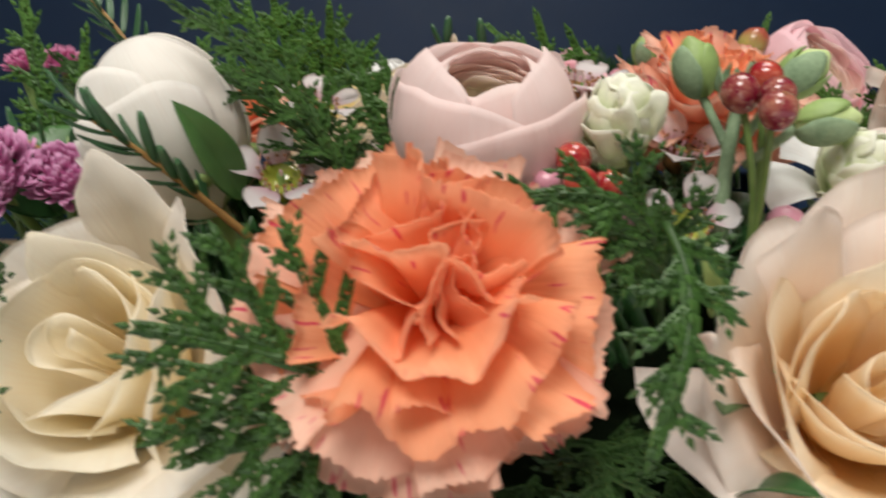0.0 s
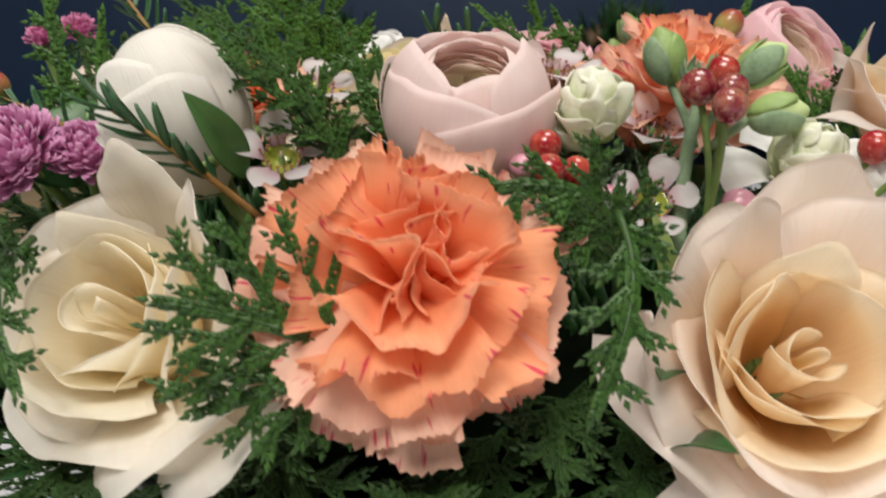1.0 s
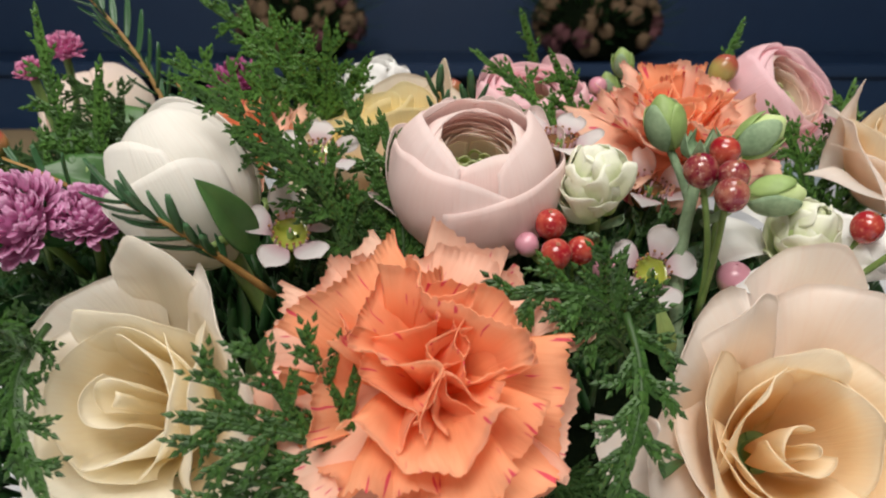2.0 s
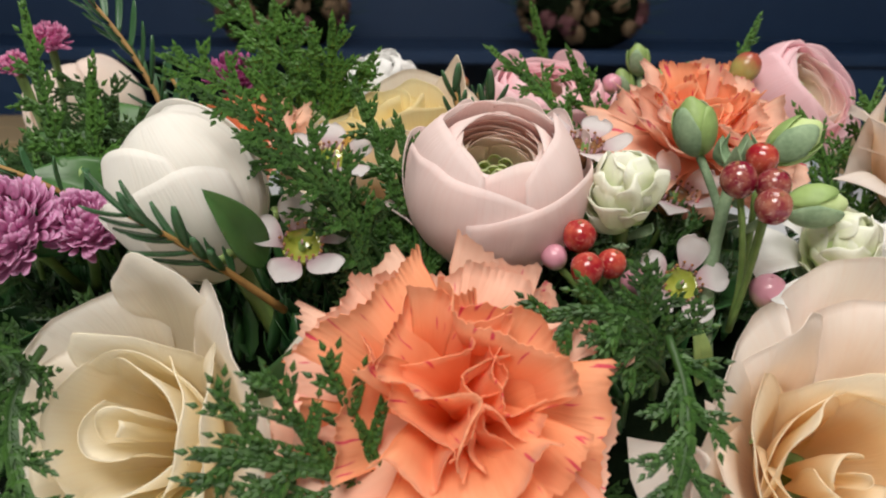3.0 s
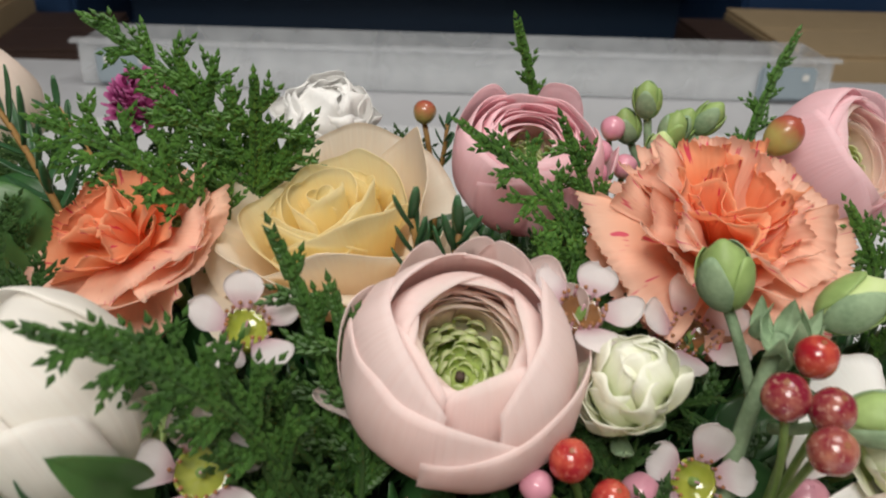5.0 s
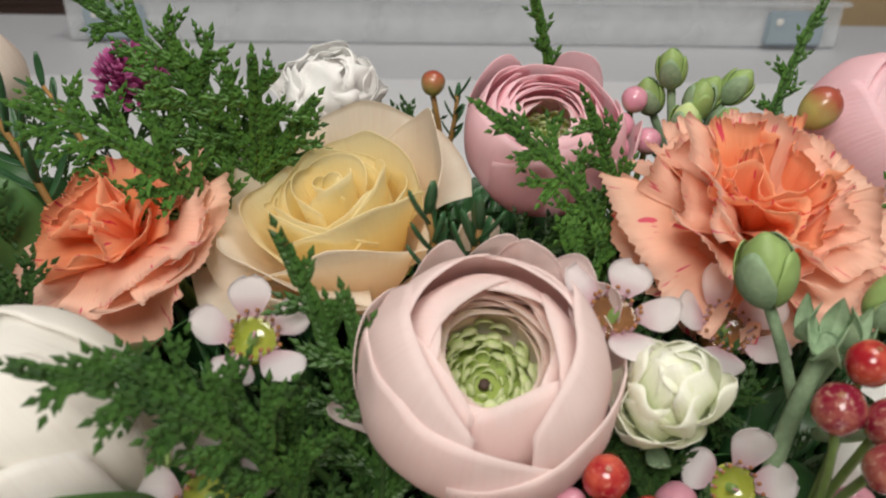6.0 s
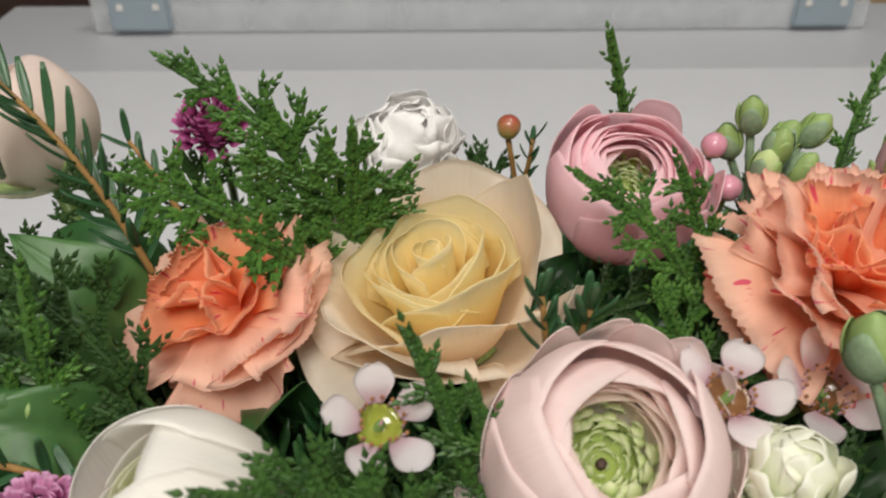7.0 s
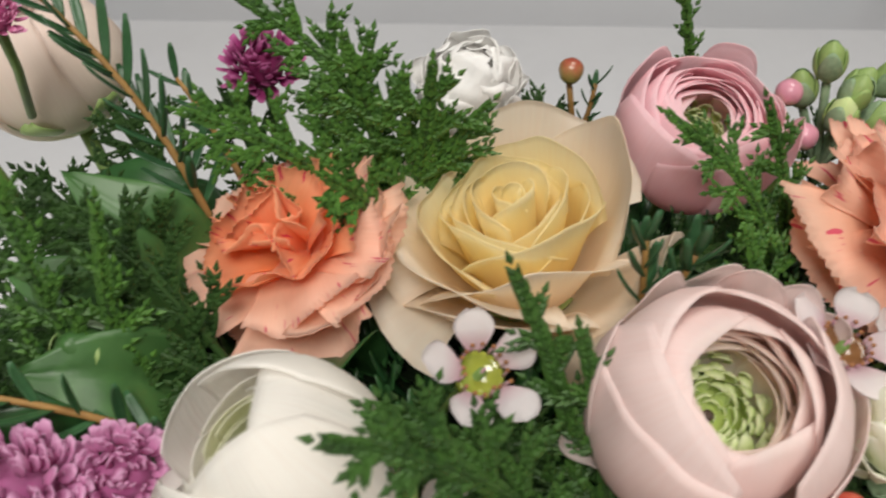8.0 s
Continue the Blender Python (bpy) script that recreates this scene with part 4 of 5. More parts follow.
ranunculus((0.0385, 0.309, 0.2085), (0.04, -0.40, 0.91), 0.0205, "rose pink ranunculus with tight layered petals", PINK, PINK, True, 11, 32, 0.95, (0.28, 0.56), 8, 0.15, (0, -1, 0),
           ((180, 1.05, 124), (115, 0.95, 128), (-118, 0.95, 126), (60, 0.9, 130), (-55, 0.9, 128), (5, 0.9, 122)), ((-140, 0.5, 136, 0.25), (150, 0.4, 134, 0.3), (75, 0.4, 122, 0.25)))
carnation((0.080, 0.268, 0.200), (0.05, -0.42, 0.90), 0.031, "coral carnation with red flecks on its petals", 70, 21, 30, 0.3)
carnation((-0.063, 0.277, 0.194), (-0.36, -0.28, 0.88), 0.0255, "coral carnation half hidden by conifer greenery", 120, 33, 24, 0.5)
ranunculus((0.125, 0.299, 0.213), (0.42, -0.60, 0.68), 0.021, "light pink ranunculus turned to the side", PINK, BLUSH_IN, True, 17, 28, 1.0, (0.42, 0.62), 12, 0.1, (1, -1, 0), ((180, 1.0, 130), (100, 0.9, 128), (-100, 0.9, 130), (0, 0.8, 114)))
ranunculus((-0.150, 0.385, 0.196), (-0.3, 0.1, 0.94), 0.0245, "pale peach ranunculus with a greenish base", PALE, BLUSH_IN, False, 23, 18, 0.95, (0.2, 0.3), 10, 0.0, (-1, 0, 0), ((90, 1.0, 152), (-90, 1.0, 148), (180, 1.1, 156), (0, 0.9, 130), (-50, 0.8, 120)))
rose((0.154, 0.252, 0.208), (0.3, -0.5, 0.8), 0.026, "peach rose at the edge of the arrangement", PEACH_IN, PEACH, 0.95, PEACH_CUP, PEACH_SHEATH[:6], 1.1, 27, 4)
stock_flower((0.0440, 0.2115, 0.2005), (-0.05, -0.36, 0.93), 0.0112, "greenish white double stock flower, half open", STOCK, 0, 3, 26, 1.32)
stock_flower((0.099, 0.207, 0.188), (0.1, -0.6, 0.78), 0.0115, "greenish white stock flower with white outer petals", STOCK, 0, 6, 16, 1.2, 5)
stock_flower((-0.020, 0.331, 0.211), (0.1, -0.3, 0.95), 0.0175, "pure white ruffled stock flower", SNOW, 0, 8, 30, 0.9)
stock_flower((0.118, 0.212, 0.182), (0.3, -0.5, 0.8), 0.012, "white stock flower beside the peach rose", SNOW, 0, 12, 18, 1.0)
mum((-0.110, 0.214, 0.1905), (-0.2, -0.7, 0.7), 0.0135, "large mauve pink button chrysanthemum", MAUVE, 1)
mum((-0.093, 0.219, 0.190), (0.2, -0.6, 0.8), 0.0095, "small mauve button chrysanthemum", MAUVE, 2, 170)
mum((-0.145, 0.342, 0.228), (0.1, -0.4, 0.9), 0.0075, "small hot pink button chrysanthemum", HOTPINK, 3, 90)
mum((-0.135, 0.288, 0.2235), (-0.1, -0.3, 0.9), 0.0055, "hot pink chrysanthemum bud", HOTPINK, 4, 80)
mum((-0.077, 0.342, 0.214), (0.0, -0.4, 0.9), 0.011, "dark magenta chrysanthemum behind greenery", MAGENTA, 5, 120)
waxflower((-0.0355, 0.202, 0.190), (0.15, -0.72, 0.68), 0.0105, "white waxflower with a green cup", CUP, 20, 1)
waxflower((0.061, 0.2125, 0.176), (0.0, -0.78, 0.62), 0.0105, "white waxflower with a green cup", CUP, 0, 2)
waxflower((0.036, 0.2235, 0.210), (0.1, -0.35, 0.93), 0.0098, "white waxflower with a brown cup", CUP_BROWN, 50, 3)
waxflower((0.0665, 0.241, 0.193), (0.15, -0.45, 0.88), 0.0112, "white waxflower with a brown cup", CUP_BROWN, 10, 4)
waxflower((-0.0295, 0.224, 0.2065), (0.25, -0.40, 0.88), 0.0098, "pinkish white waxflower with a green cup", CUP, 70, 5)
waxflower((-0.128, 0.235, 0.19), (-0.3, -0.6, 0.7), 0.009, "pinkish white waxflower at the side", CUP, 40, 6)

# ---- berries and buds ----
ROOT_R, ROOT_C = (0.073, 0.207, 0.165), (0.036, 0.208, 0.168)
for place, axis, radius, paint, label in (
        ((0.0764, 0.2073, 0.2100), (0.0, -0.3, 1), 0.0052, RED, "small glossy dark red berry"),
        ((0.0684, 0.2000, 0.2066), (-0.3, -0.3, 1), 0.0056, PLUM, "mottled plum and green berry"),
        ((0.0756, 0.1971, 0.2058), (0.1, -0.4, 1), 0.0052, PLUM, "small mottled dark plum berry"),
        ((0.0732, 0.1905, 0.2025), (0.1, -0.6, 0.8), 0.0054, PLUM, "small mottled dark plum berry")):
    berry(place, axis, radius, label, paint, ROOT_R)
for place, axis, radius, paint, label in (
        ((0.0312, 0.2005, 0.1925), (-0.1, -0.4, 0.9), 0.0052, RED, "small glossy bright red berry"),
        ((0.0312, 0.1898, 0.1878), (0.0, -0.6, 0.8), 0.0050, RED, "small glossy bright red berry"),
        ((0.0384, 0.1966, 0.1868), (0.2, -0.4, 0.9), 0.0046, RED, "small glossy bright red berry"),
        ((0.0253, 0.1994, 0.1876), (-0.4, -0.4, 0.8), 0.0040, ROSEBUD, "small pink and green bud"),
        ((0.0480, 0.2078, 0.1775), (0.1, -0.4, 0.9), 0.0052, ROSEBUD, "small round dull pink bud")):
    berry(place, axis, radius, label, paint, ROOT_C)
berry((0.0821, 0.2071, 0.1756), (0.0, -0.3, 1), 0.0060, "round pink bud with a green base", ROSEBUD, (0.080, 0.215, 0.150))
berry((0.0886, 0.1996, 0.1733), (0.2, -0.3, 1), 0.0062, "round pink bud with a green base", ROSEBUD, (0.082, 0.214, 0.150))
berry((0.1137, 0.2025, 0.1912), (0.2, -0.4, 0.9), 0.0054, "red berry beside the white stock flower", RED, (0.105, 0.215, 0.160))
berry((0.1200, 0.1950, 0.1900), (0.3, -0.4, 0.9), 0.0050, "red berry beside the white stock flower", RED, (0.105, 0.215, 0.160))
berry((0.0100, 0.3383, 0.2130), (0.0, -0.2, 1), 0.0046, "small ochre and red bud", OCHRE, (0.014, 0.338, 0.170), TWIG)
berry((0.1010, 0.2870, 0.2245), (0.6, 0.0, 0.8), 0.0060, "ochre and red elongated bud on a stalk", OCHRE, (0.078, 0.285, 0.185), None, 1, 1.25)
berry((-0.1220, 0.2300, 0.2080), (0.0, -0.3, 1), 0.0056, "ochre and red bud among the greenery", OCHRE, (-0.112, 0.235, 0.170))
for k, (x, y, z) in enumerate(((0.060, 0.312, 0.210), (0.066, 0.306, 0.208), (0.064, 0.316, 0.216), (0.0575, 0.306, 0.206))):
    berry((x, y, z), (0.1 * (k - 1), -0.4, 0.9), 0.0046, "pale pink waxflower bud", ROSEBUD, (0.063, 0.312, 0.185))
stock_bud((0.0670, 0.2310, 0.2145), (-0.25, 0.0, 1), 0.0058, "closed downy green stock bud", SEPAL, (0.074, 0.222, 0.190), 1)
stock_bud((0.0915, 0.2235, 0.2120), (0.75, -0.1, 0.6), 0.0056, "green stock bud with a pale tip", STOCK, (0.076, 0.220, 0.195), 2)
stock_bud((0.0890, 0.2022, 0.1998), (0.95, -0.2, 0.15), 0.0052, "green stock bud with a pale tip", STOCK, (0.074, 0.212, 0.190), 3)
stalk_top = thing("stock_shoot", Matrix(), "thick downy green stock shoot with small leaves", "shoot")
tube("stem", bend((0.070, 0.212, 0.150), (0.0745, 0.217, 0.209), (-0.003, 0, 0), 8), [0.0024 - 0.0001 * i for i in range(9)], DOWNY, stalk_top)
for k in range(9):
    a = k * GOLDEN
    r = 0.0015 + 0.0055 * (k / 9)
    base = Vector((0.0745, 0.217, 0.209))
    leaf(base - Vector((0, 0, 0.003)), base + Vector((r * 1.5 * math.cos(a), r * 1.5 * math.sin(a), 0.007 - 0.5 * r)), 0.0026, "", DOWNY, 0.5, 0.2, (math.cos(a), math.sin(a), 0.4), "leaflet", "", seed=k).parent = stalk_top
for k, (dx, dy, dz) in enumerate(((0, 0, 0.012), (0.008, -0.003, 0.004), (0.013, 0.004, 0.003), (0.004, -0.006, -0.001), (0.016, -0.004, -0.003), (-0.004, 0.003, 0.003), (0.020, 0.002, 0.006))):
    stock_bud((0.073 + dx, 0.316 + dy, 0.213 + dz), (0.4 * dx / 0.01 - 0.2, -0.2, 1), 0.0042, "small green stock bud", SEPAL if k != 3 else STOCK, (0.079, 0.317, 0.192), k + 5)

# ---- leaves and needle-leaved sprigs ----
leaf((-0.044, 0.200, 0.186), (-0.0545, 0.186, 0.2075), 0.0052, "pointed green leaf against the white ranunculus", LEAF_MID, 0.3, 0.05, (0.7, -0.7, 0.2), seed=3)
leaf((-0.092, 0.300, 0.190), (-0.118, 0.312, 0.198), 0.0085, "broad dark green glossy leaf", LEAF, 0.25, 0.15, (0.1, -0.5, 0.9), seed=5)
leaf((-0.085, 0.305, 0.185), (-0.104, 0.290, 0.198), 0.009, "broad dark green glossy leaf", LEAF, 0.25, 0.2, (0.3, -0.6, 0.8), seed=6)
leaf((-0.100, 0.232, 0.180), (-0.130, 0.225, 0.196), 0.010, "broad green leaf at the side", LEAF, 0.3, 0.2, (0.0, -0.7, 0.7), seed=7)
leaf((-0.040, 0.190, 0.150), (-0.026, 0.172, 0.182), 0.008, "dark strap-shaped leaf between the flowers", LEAF, 0.3, 0.1, (0, -0.9, 0.4), seed=8)
leaf((0.058, 0.176, 0.140), (0.050, 0.150, 0.150), 0.004, "narrow dark leaf under the rose", LEAF, 0.3, 0.1, (0, -0.6, 0.8), seed=9)
leaf((0.056, 0.160, 0.128), (0.062, 0.136, 0.141), 0.004, "narrow dark leaf under the rose", LEAF, 0.3, 0.1, (0, -0.6, 0.8), seed=10)
leaf((0.060, 0.190, 0.158), (0.054, 0.182, 0.180), 0.0026, "slim pointed green leaf", SEPAL, 0.3, 0.1, (0.2, -0.9, 0.3), seed=11)
leaf((-0.086, 0.252, 0.176), (-0.116, 0.236, 0.200), 0.0105, "broad mid-green leaf beside a fat bud", LEAF_MID, 0.35, 0.2, (0.1, -0.6, 0.8), seed=12)
leaf((-0.088, 0.262, 0.178), (-0.124, 0.262, 0.206), 0.0115, "broad mid-green leaf with a folded midrib", LEAF_MID, 0.4, 0.15, (0.0, -0.5, 0.85), seed=13)
leaf((-0.086, 0.282, 0.182), (-0.116, 0.286, 0.214), 0.0100, "broad glossy green leaf behind the carnation", LEAF_MID, 0.3, 0.2, (0.2, -0.6, 0.8), seed=14)
stock_bud((-0.104, 0.245, 0.196), (-0.2, -0.5, 0.8), 0.0062, "fat green flower bud with folded sepals", LEAF_MID, (-0.085, 0.252, 0.170), 9)
needle_sprig(bend((-0.040, 0.200, 0.174), (-0.068, 0.178, 0.204), (0, 0, 0.001), 8), "needle-leaved sprig with an orange twig", 18, 0.0130, 0.0013, 2, 0.35, None, 46)
needle_sprig(bend((-0.082, 0.288, 0.185), (-0.122, 0.304, 0.252), (0.004, 0, 0.004), 10), "tall dark green needle-leaved sprig", 30, 0.0155, 0.0012, 3, 0.2, None, 50)
needle_sprig(bend((-0.080, 0.318, 0.185), (-0.098, 0.330, 0.216), (0, 0, 0.003), 6), "small sparse green needle-leaved sprig", 9, 0.009, 0.0010, 4, 0.4)
needle_sprig(bend((0.006, 0.246, 0.185), (0.003, 0.242, 0.222), (0.001, 0, 0), 6), "short dark needle-leaved sprig before the yellow rose", 9, 0.010, 0.0012, 5, 0.5, None, 44)
needle_sprig(bend((0.006, 0.246, 0.190), (0.013, 0.241, 0.219), (0.001, 0, 0), 6), "short dark needle-leaved sprig before the yellow rose", 11, 0.011, 0.0012, 6, 0.5, None, 50)
needle_sprig(bend((0.013, 0.340, 0.185), (0.017, 0.336, 0.210), (0.001, 0, 0), 5), "tiny dark green needle-leaved sprig", 9, 0.007, 0.0009, 7, 0.4)
needle_sprig(bend((-0.072, 0.232, 0.172), (-0.118, 0.226, 0.205), (0, 0, 0.004), 8), "needle-leaved sprig with an orange twig", 16, 0.012, 0.0011, 8, 0.3)

# ---- conifer greenery ----
FRONT, UPF = (0, -0.95, 0.3), (0.1, -0.7, 0.7)
SPRAYS = [
    ((-0.042, 0.292, 0.186), (-0.034, 0.286, 0.236), 0.026, FRONT, (0.002, 0, 0), "broad fan of green conifer foliage"),
    ((-0.100, 0.290, 0.165), (-0.128, 0.296, 0.206), 0.024, UPF, (0, 0, 0.004), "dark conifer spray at the side"),
    ((-0.110, 0.270, 0.165), (-0.144, 0.262, 0.196), 0.024, UPF, (0, 0, 0.004), "dark conifer spray at the side"),
    ((-0.100, 0.330, 0.165), (-0.120, 0.345, 0.198), 0.024, UPF, (0, 0, 0.004), "dark conifer spray at the back"),
    ((-0.075, 0.335, 0.165), (-0.088, 0.345, 0.203), 0.022, UPF, (0, 0, 0.004), "dark conifer spray at the back"),
    ((-0.120, 0.310, 0.160), (-0.155, 0.315, 0.190), 0.024, UPF, (0, 0, 0.004), "dark conifer spray at the side"),
    ((-0.115, 0.240, 0.165), (-0.150, 0.225, 0.186), 0.024, UPF, (0, 0, 0.004), "dark conifer spray at the side"),
    ((-0.110, 0.215, 0.150), (-0.130, 0.180, 0.172), 0.024, UPF, (0, 0, 0.004), "dark conifer spray at the side"),
    ((-0.080, 0.280, 0.170), (-0.110, 0.272, 0.205), 0.024, UPF, (0, 0, 0.004), "dark conifer spray at the side"),
    ((0.010, 0.330, 0.170), (0.000, 0.345, 0.200), 0.020, UPF, (0, 0, 0.004), "dark conifer spray at the back"),
    ((0.080, 0.320, 0.165), (0.092, 0.335, 0.198), 0.022, UPF, (0, 0, 0.004), "dark conifer spray at the back"),
    ((-0.010, 0.176, 0.135), (-0.030, 0.150, 0.132), 0.022, UPF, (0, 0, 0.004), "dark conifer spray under the flowers"),
    ((0.030, 0.172, 0.135), (0.030, 0.146, 0.130), 0.022, UPF, (0, 0, 0.004), "dark conifer spray under the flowers"),
    ((-0.004, 0.150, 0.152), (-0.046, 0.142, 0.169), 0.034, FRONT, (0, 0, 0.002), "feathery conifer sprig before the cream rose"),
    ((-0.004, 0.152, 0.150), (-0.040, 0.143, 0.147), 0.026, FRONT, (0, 0, 0.002), "feathery conifer sprig before the cream rose"),
    ((0.046, 0.180, 0.160), (0.009, 0.160, 0.187), 0.020, FRONT, (0.010, -0.003, 0.011), "arching conifer sprig between carnation and rose"),
    ((0.043, 0.164, 0.182), (0.036, 0.139, 0.150), 0.016, FRONT, (0.004, -0.003, 0.003), "hanging conifer sprig between carnation and rose"),
    ((0.048, 0.178, 0.165), (0.024, 0.160, 0.177), 0.016, FRONT, (0.003, 0, 0.005), "short conifer sprig behind the carnation"),
    ((-0.040, 0.293, 0.185), (-0.078, 0.312, 0.245), 0.022, FRONT, (0.008, 0, 0.008), "tall arching green conifer spray"),
    ((-0.040, 0.290, 0.188), (-0.086, 0.288, 0.226), 0.026, UPF, (0, 0, 0.006), "broad flat green conifer spray"),
    ((-0.038, 0.291, 0.188), (-0.052, 0.292, 0.240), 0.024, FRONT, (0, 0, 0), "upright feathery green conifer spray"),
    ((-0.040, 0.292, 0.190), (-0.022, 0.288, 0.226), 0.020, FRONT, (-0.003, 0, 0), "conifer spray beside the yellow rose"),
    ((-0.040, 0.284, 0.188), (-0.056, 0.266, 0.222), 0.018, UPF, (0, 0, 0.004), "conifer spray over the coral carnation"),
    ((-0.010, 0.208, 0.165), (-0.023, 0.229, 0.223), 0.014, FRONT, (0.004, 0, 0), "upright dense green conifer sprig"),
    ((-0.008, 0.206, 0.168), (-0.012, 0.222, 0.214), 0.016, FRONT, (0.003, 0, 0), "upright dense green conifer sprig"),
    ((-0.014, 0.205, 0.168), (-0.028, 0.205, 0.203), 0.018, UPF, (0, -0.003, 0), "dark short dense conifer sprig"),
    ((-0.014, 0.212, 0.180), (-0.053, 0.206, 0.216), 0.017, UPF, (0, 0, 0.005), "conifer sprig beside the white ranunculus"),
    ((-0.016, 0.206, 0.176), (-0.053, 0.1915, 0.2265), 0.016, UPF, (0.004, 0, 0.006), "conifer sprig leaning over the white ranunculus"),
    ((0.054, 0.278, 0.175), (0.018, 0.276, 0.229), 0.019, UPF, (0.006, 0, 0.004), "conifer sprig before the pink ranunculus"),
    ((0.054, 0.279, 0.175), (0.043, 0.284, 0.227), 0.016, FRONT, (0.004, 0, 0), "conifer sprig before the pink ranunculus"),
    ((0.052, 0.262, 0.170), (0.035, 0.262, 0.205), 0.020, UPF, (0, 0, 0), "short dense green conifer sprig"),
    ((0.050, 0.345, 0.175), (0.038, 0.339, 0.239), 0.010, FRONT, (0.003, 0, 0), "single upright conifer shoot"),
    ((0.112, 0.330, 0.175), (0.125, 0.342, 0.236), 0.009, FRONT, (-0.004, 0, 0), "single upright conifer shoot"),
    ((-0.092, 0.238, 0.165), (-0.114, 0.250, 0.241), 0.014, FRONT, (-0.004, 0, 0), "tall upright conifer shoot"),
    ((-0.090, 0.240, 0.165), (-0.097, 0.248, 0.226), 0.014, FRONT, (-0.004, 0, 0), "upright narrow green conifer shoot"),
    ((0.130, 0.272, 0.165), (0.143, 0.280, 0.217), 0.020, FRONT, (0, 0, 0), "conifer spray at the side"),
    ((0.128, 0.270, 0.170), (0.113, 0.268, 0.212), 0.014, FRONT, (0.004, 0, 0.002), "conifer spray at the side"),
    ((0.128, 0.266, 0.165), (0.150, 0.262, 0.196), 0.022, FRONT, (0, 0, 0), "conifer spray at the side"),
    ((-0.075, 0.250, 0.180), (-0.108, 0.258, 0.222), 0.020, UPF, (0, 0, 0.006), "dark conifer spray at the side"),
    ((-0.072, 0.246, 0.178), (-0.122, 0.248, 0.200), 0.022, UPF, (0, 0, 0.008), "dark conifer spray at the side"),
    ((-0.088, 0.176, 0.175), (-0.078, 0.143, 0.152), 0.016, FRONT, (-0.004, -0.004, 0.004), "hanging conifer sprig beside the cream rose"),
    ((-0.095, 0.180, 0.165), (-0.092, 0.152, 0.186), 0.014, FRONT, (0, 0, 0.003), "conifer sprig beside the cream rose"),
]
for i, (a, b, w, facing, sag, label) in enumerate(SPRAYS):
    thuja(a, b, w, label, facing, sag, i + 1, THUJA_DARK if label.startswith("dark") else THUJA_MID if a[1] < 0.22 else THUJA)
rng = random.Random(77)
HEADS = [((-0.070, 0.165, 0.160), 0.044), ((0.0835, 0.162, 0.152), 0.046), ((-0.001, 0.152, 0.165), 0.036), ((-0.062, 0.205, 0.203), 0.022),
         ((0.0145, 0.217, 0.202), 0.025), ((-0.013, 0.280, 0.205), 0.030), ((0.038, 0.307, 0.211), 0.024), ((0.080, 0.268, 0.205), 0.030), ((-0.063, 0.277, 0.200), 0.026)]


def clear_of_heads(*points):
    return all((Vector(p) - Vector(c)).length > r for p in points for c, r in HEADS)


# Filler sprigs in the darkest green, so that the gaps look shaded.
for i in range(66):
    th, rr = rng.uniform(0, 2 * math.pi), math.sqrt(rng.uniform(0.02, 1.0))
    x, y = 0.165 * rr * math.cos(th), 0.270 + 0.118 * rr * math.sin(th)
    z = 0.114 + 0.060 * math.sqrt(max(0.0, 1 - rr * rr)) - 0.006
    d = Vector((0.5 * math.cos(th) * rr + rng.uniform(-0.6, 0.6), 0.5 * math.sin(th) * rr + rng.uniform(-0.6, 0.6), 0.75 - 0.55 * rr)).normalized()
    tip = Vector((x, y, z)) + d * rng.uniform(0.026, 0.038)
    if clear_of_heads(tip, (tip + Vector((x, y, z))) / 2):
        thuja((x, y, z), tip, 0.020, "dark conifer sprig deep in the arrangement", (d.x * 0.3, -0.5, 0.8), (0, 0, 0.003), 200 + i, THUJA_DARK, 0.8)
for i in range(18):
    x = -0.15 + 0.30 * i / 17
    y = 0.268 - 0.112 * math.sqrt(1 - (x / 0.18) ** 2)
    tip = Vector((x + rng.uniform(-0.02, 0.02), y - 0.020, 0.100 + 0.018 * rng.random()))
    if clear_of_heads(tip):
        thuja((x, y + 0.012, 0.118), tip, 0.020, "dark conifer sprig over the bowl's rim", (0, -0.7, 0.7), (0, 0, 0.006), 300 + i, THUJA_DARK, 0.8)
# Their dark colour carries the shade below the front flowers.
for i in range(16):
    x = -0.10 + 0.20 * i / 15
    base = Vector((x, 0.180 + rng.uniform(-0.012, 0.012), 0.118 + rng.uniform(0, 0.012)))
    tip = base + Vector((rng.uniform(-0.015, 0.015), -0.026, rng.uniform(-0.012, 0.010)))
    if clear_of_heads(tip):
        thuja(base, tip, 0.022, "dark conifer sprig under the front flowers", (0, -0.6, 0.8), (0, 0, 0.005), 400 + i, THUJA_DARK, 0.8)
for i in range(70):
    th, rr = rng.uniform(0, 2 * math.pi), math.sqrt(rng.uniform(0.05, 1.0))
    x, y = 0.165 * rr * math.cos(th), 0.270 + 0.118 * rr * math.sin(th)
    z = 0.114 + 0.060 * math.sqrt(max(0.0, 1 - rr * rr)) - 0.004
    d = Vector((math.cos(th) * rr + rng.uniform(-0.7, 0.7), math.sin(th) * rr + rng.uniform(-0.7, 0.7), 0.45)).normalized()
    tip = Vector((x, y, z)) + d * rng.uniform(0.02, 0.036)
    if y > 0.185 and clear_of_heads(tip, (tip + Vector((x, y, z))) / 2):
        leaf((x, y, z), tip, rng.uniform(0.006, 0.010), "dark green leaf deep in the arrangement", LEAF, 0.25, 0.2, (d.y, -d.x, 1.5), "filler_leaf", "leaf", i)



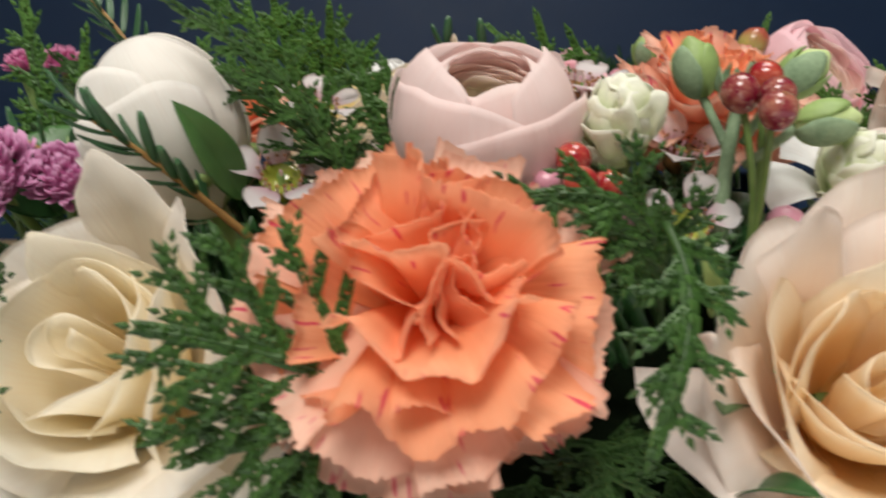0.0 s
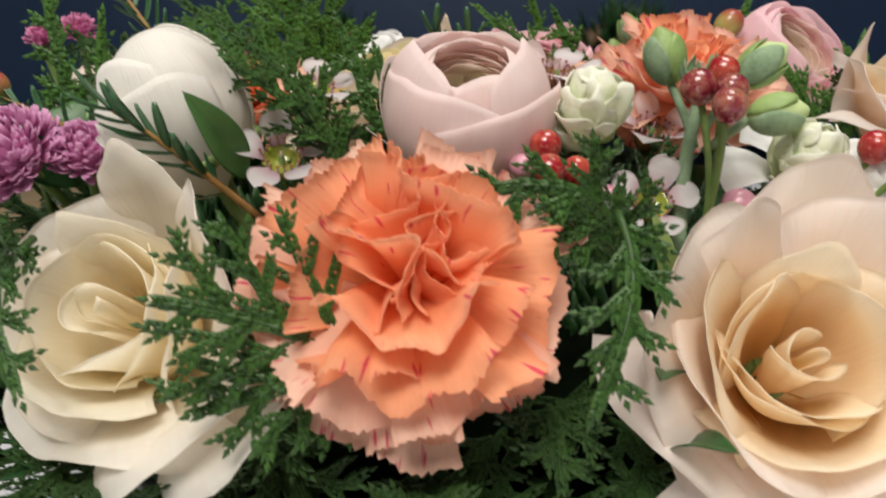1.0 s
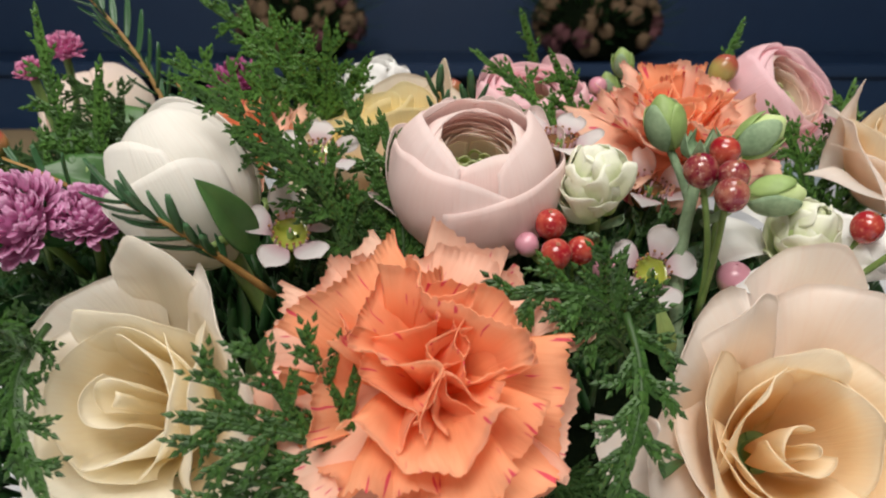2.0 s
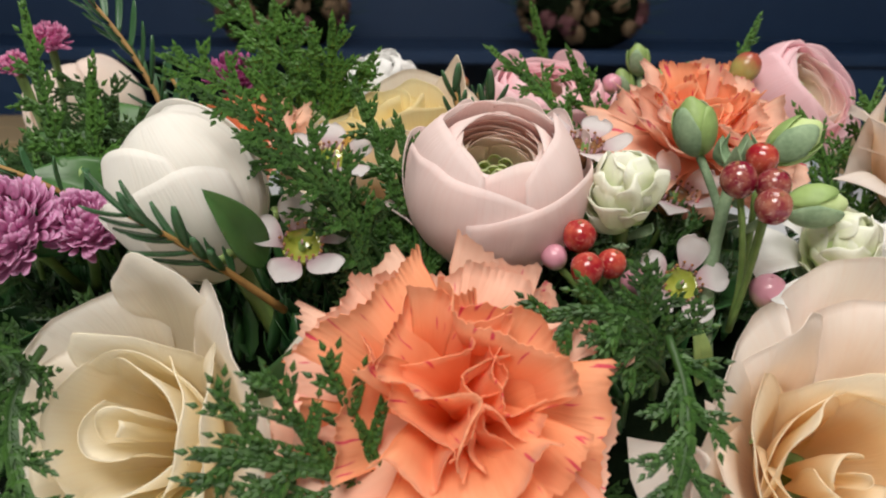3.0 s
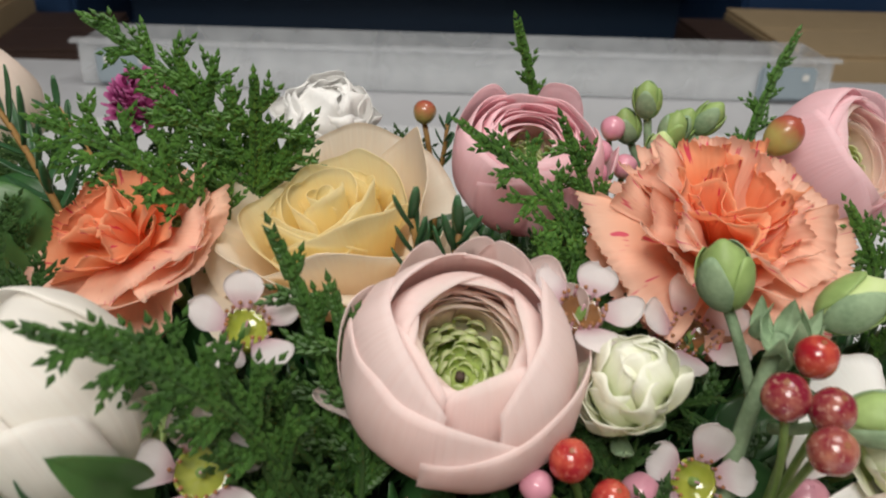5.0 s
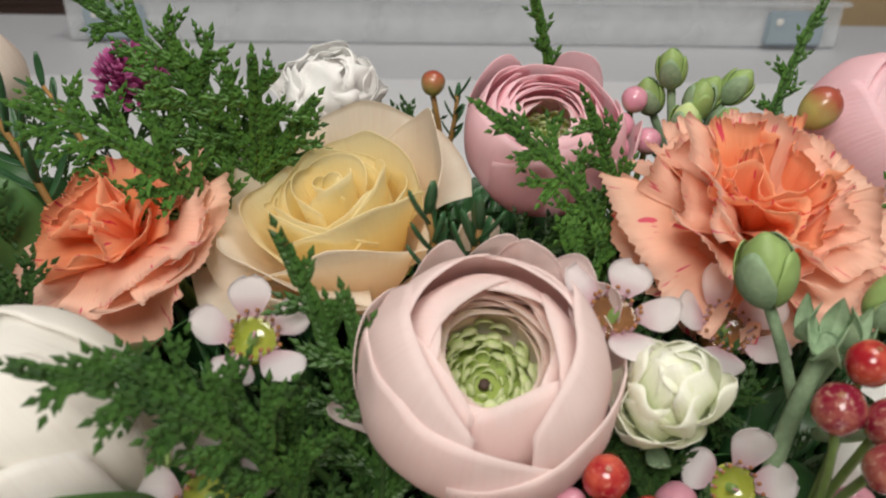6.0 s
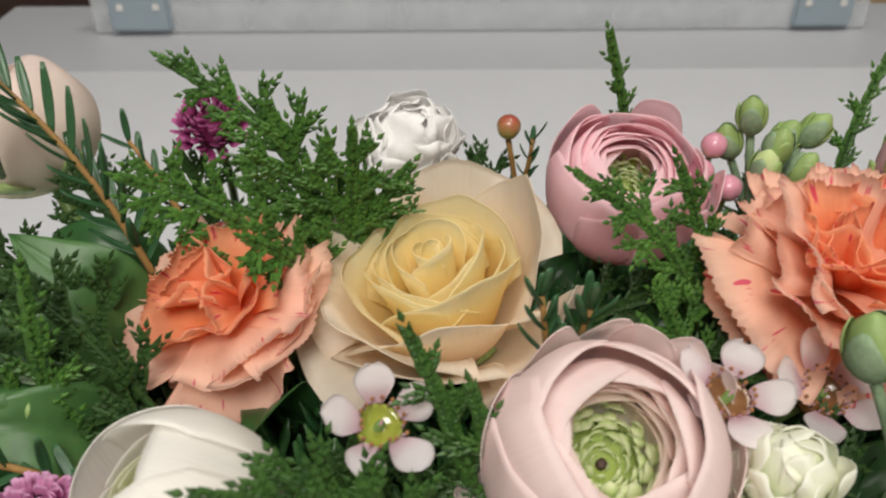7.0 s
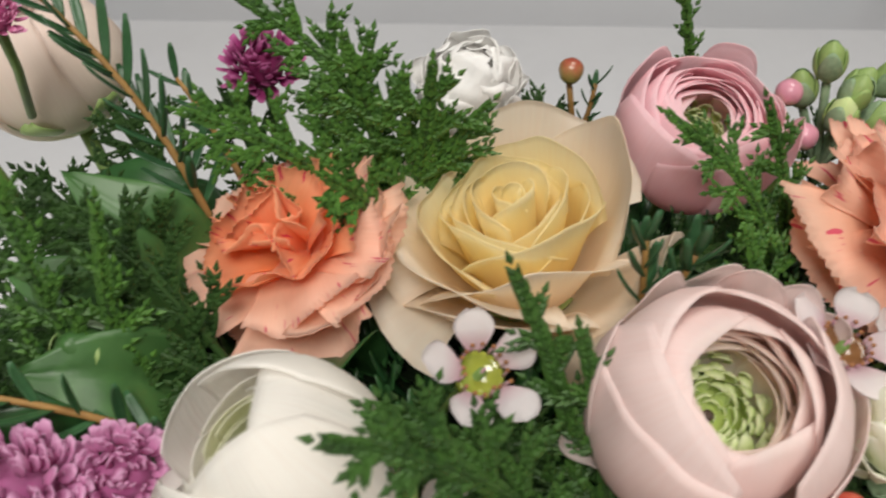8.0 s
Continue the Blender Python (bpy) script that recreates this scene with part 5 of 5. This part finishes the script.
def undergrowth(count):
    """Short dark leaf blades that cover the foam."""
    r2 = random.Random(5)
    V, F, U, k = [], [], [], 0
    s, v = grid(3, 4)
    for i in range(count):
        th, rr = r2.uniform(0, 2 * math.pi), math.sqrt(r2.random())
        x, y = 0.170 * rr * math.cos(th), 0.268 + 0.120 * rr * math.sin(th)
        z = 0.114 + 0.058 * math.sqrt(max(0.0, 1 - rr * rr)) - 0.003
        d = Vector((math.cos(th) * rr + r2.uniform(-0.9, 0.9), math.sin(th) * rr + r2.uniform(-0.9, 0.9), 0.7)).normalized()
        if i % 3 == 0:
            rr = r2.uniform(0.82, 1.04)
            x, y, z = 0.172 * rr * math.cos(th), 0.268 + 0.122 * rr * math.sin(th), r2.uniform(0.092, 0.135)
            d = Vector((math.cos(th) + r2.uniform(-0.7, 0.7), math.sin(th) + r2.uniform(-0.7, 0.7), r2.uniform(-0.3, 0.8))).normalized()
        if y < 0.180 or not clear_of_heads((x, y, z), Vector((x, y, z)) + d * 0.012):
            continue
        L = r2.uniform(0.007, 0.016)
        w = L * r2.uniform(0.10, 0.22)
        G = np.stack([s * w * np.sin(0.25 + 2.7 * v), 0.35 * L * v ** 2, L * v], 2) @ np.array(d.to_track_quat("Z", "Y").to_matrix()).T + np.array((x, y, z))
        v1, f1, u1 = skin(G, 0.0003)
        V.append(v1), U.append(u1)
        F += [[a + k for a in face] for face in f1]
        k += len(v1)
    tagged(raw("undergrowth", np.concatenate(V), F, LEAF, None, "", np.concatenate(U)), "dense short dark green leaf blades over the foam", "foliage", kind="stuff")


undergrowth(6500)

# ---- the two bouquets on the ledge ----


def bouquet(place, seed):
    rng = random.Random(seed)
    b = thing("bouquet", pose(*place), "round bouquet of small beige and pink blooms on the ledge", "bouquet", "bouquets on the ledge")
    # Solid core; its near-black colour is the shade between the blooms.
    bm = bmesh.new()
    bmesh.ops.create_icosphere(bm, subdivisions=3, radius=1.0)
    for v in bm.verts:
        k = 1 + 0.12 * noise.noise(v.co * 3 + Vector((seed, 0, 0)))
        v.co = Vector((v.co.x * 0.125 * k, v.co.y * 0.085 * k, max(0.0, 0.075 + v.co.z * 0.095 * k)))
    part("greenery_core", bm, GAP_DARK, b, "near-black core for the shade between the blooms")
    blooms = {}
    for i in range(60):
        q = (i + rng.uniform(0.0, 1.0)) / 60
        lat, th = math.acos(1 - 1.55 * q), i * GOLDEN + rng.uniform(-0.5, 0.5)
        d = Vector((math.sin(lat) * math.cos(th), math.sin(lat) * math.sin(th), math.cos(lat)))
        p = Vector((d.x * 0.130, d.y * 0.088, 0.078 + d.z * 0.095))
        paint = DUSTY if rng.random() < (0.9 if d.z > -0.1 else 0.35) else DUSTY_PINK
        if paint not in blooms:
            bm = bmesh.new()
            bmesh.ops.create_icosphere(bm, subdivisions=2, radius=0.014)
            for v in bm.verts:
                a = math.atan2(v.co.y, v.co.x)
                v.co *= 1 + 0.16 * math.cos(5 * a + v.co.z * 300) - (0.3 if v.co.z > 0.010 else 0)
            blooms[paint] = part("bloom", bm, paint, b)
            ob = blooms[paint]
        else:
            ob = blooms[paint].copy()
            scene.collection.objects.link(ob)
        ob.matrix_basis = Matrix.Translation(p) @ d.to_track_quat("Z", "Y").to_matrix().to_4x4() @ Matrix.Scale(rng.uniform(1.0, 1.7), 4)
    V, F, U, k = [], [], [], 0
    for i in range(190):
        th, lat = rng.uniform(0, 6.283), math.acos(1 - 1.5 * rng.random())
        d = Vector((math.sin(lat) * math.cos(th), math.sin(lat) * math.sin(th), math.cos(lat)))
        s, v = grid(3, 5)
        L = rng.uniform(0.03, 0.08)
        G = np.stack([s * 0.006 * np.sin(0.3 + 2.6 * v), 0.3 * L * v ** 2, L * v], 2) @ np.array(d.to_track_quat("Z", "Y").to_matrix()).T + np.array((d.x * 0.12, d.y * 0.08, 0.088 + d.z * 0.08))
        v1, f1, u1 = skin(G, 0.0006)
        V.append(v1), U.append(u1)
        F += [[a + k for a in face] for face in f1]
        k += len(v1)
    raw("leaves", np.concatenate(V), F, LEAF, b, "thin dark leaves", np.concatenate(U))


bouquet((-0.275, 1.905, 0.1185), 1)
bouquet((0.365, 1.905, 0.1185), 2)

# ---- the frames of the ceiling panels ----
for (x, y, z), size, _ in LAMPS:
    c = thing("ceiling_panel", pose(x, y, CEIL_Z), "square white ceiling light panel", "ceiling light")
    for k in range(4):
        box("panel_frame", (size + 0.06, 0.03, 0.02), Matrix.Rotation(k * math.pi / 2, 3, "Z") @ Vector((0, size / 2 + 0.016, -0.0105)), PLASTER, c, bevel=0.002, turn=k * 90)
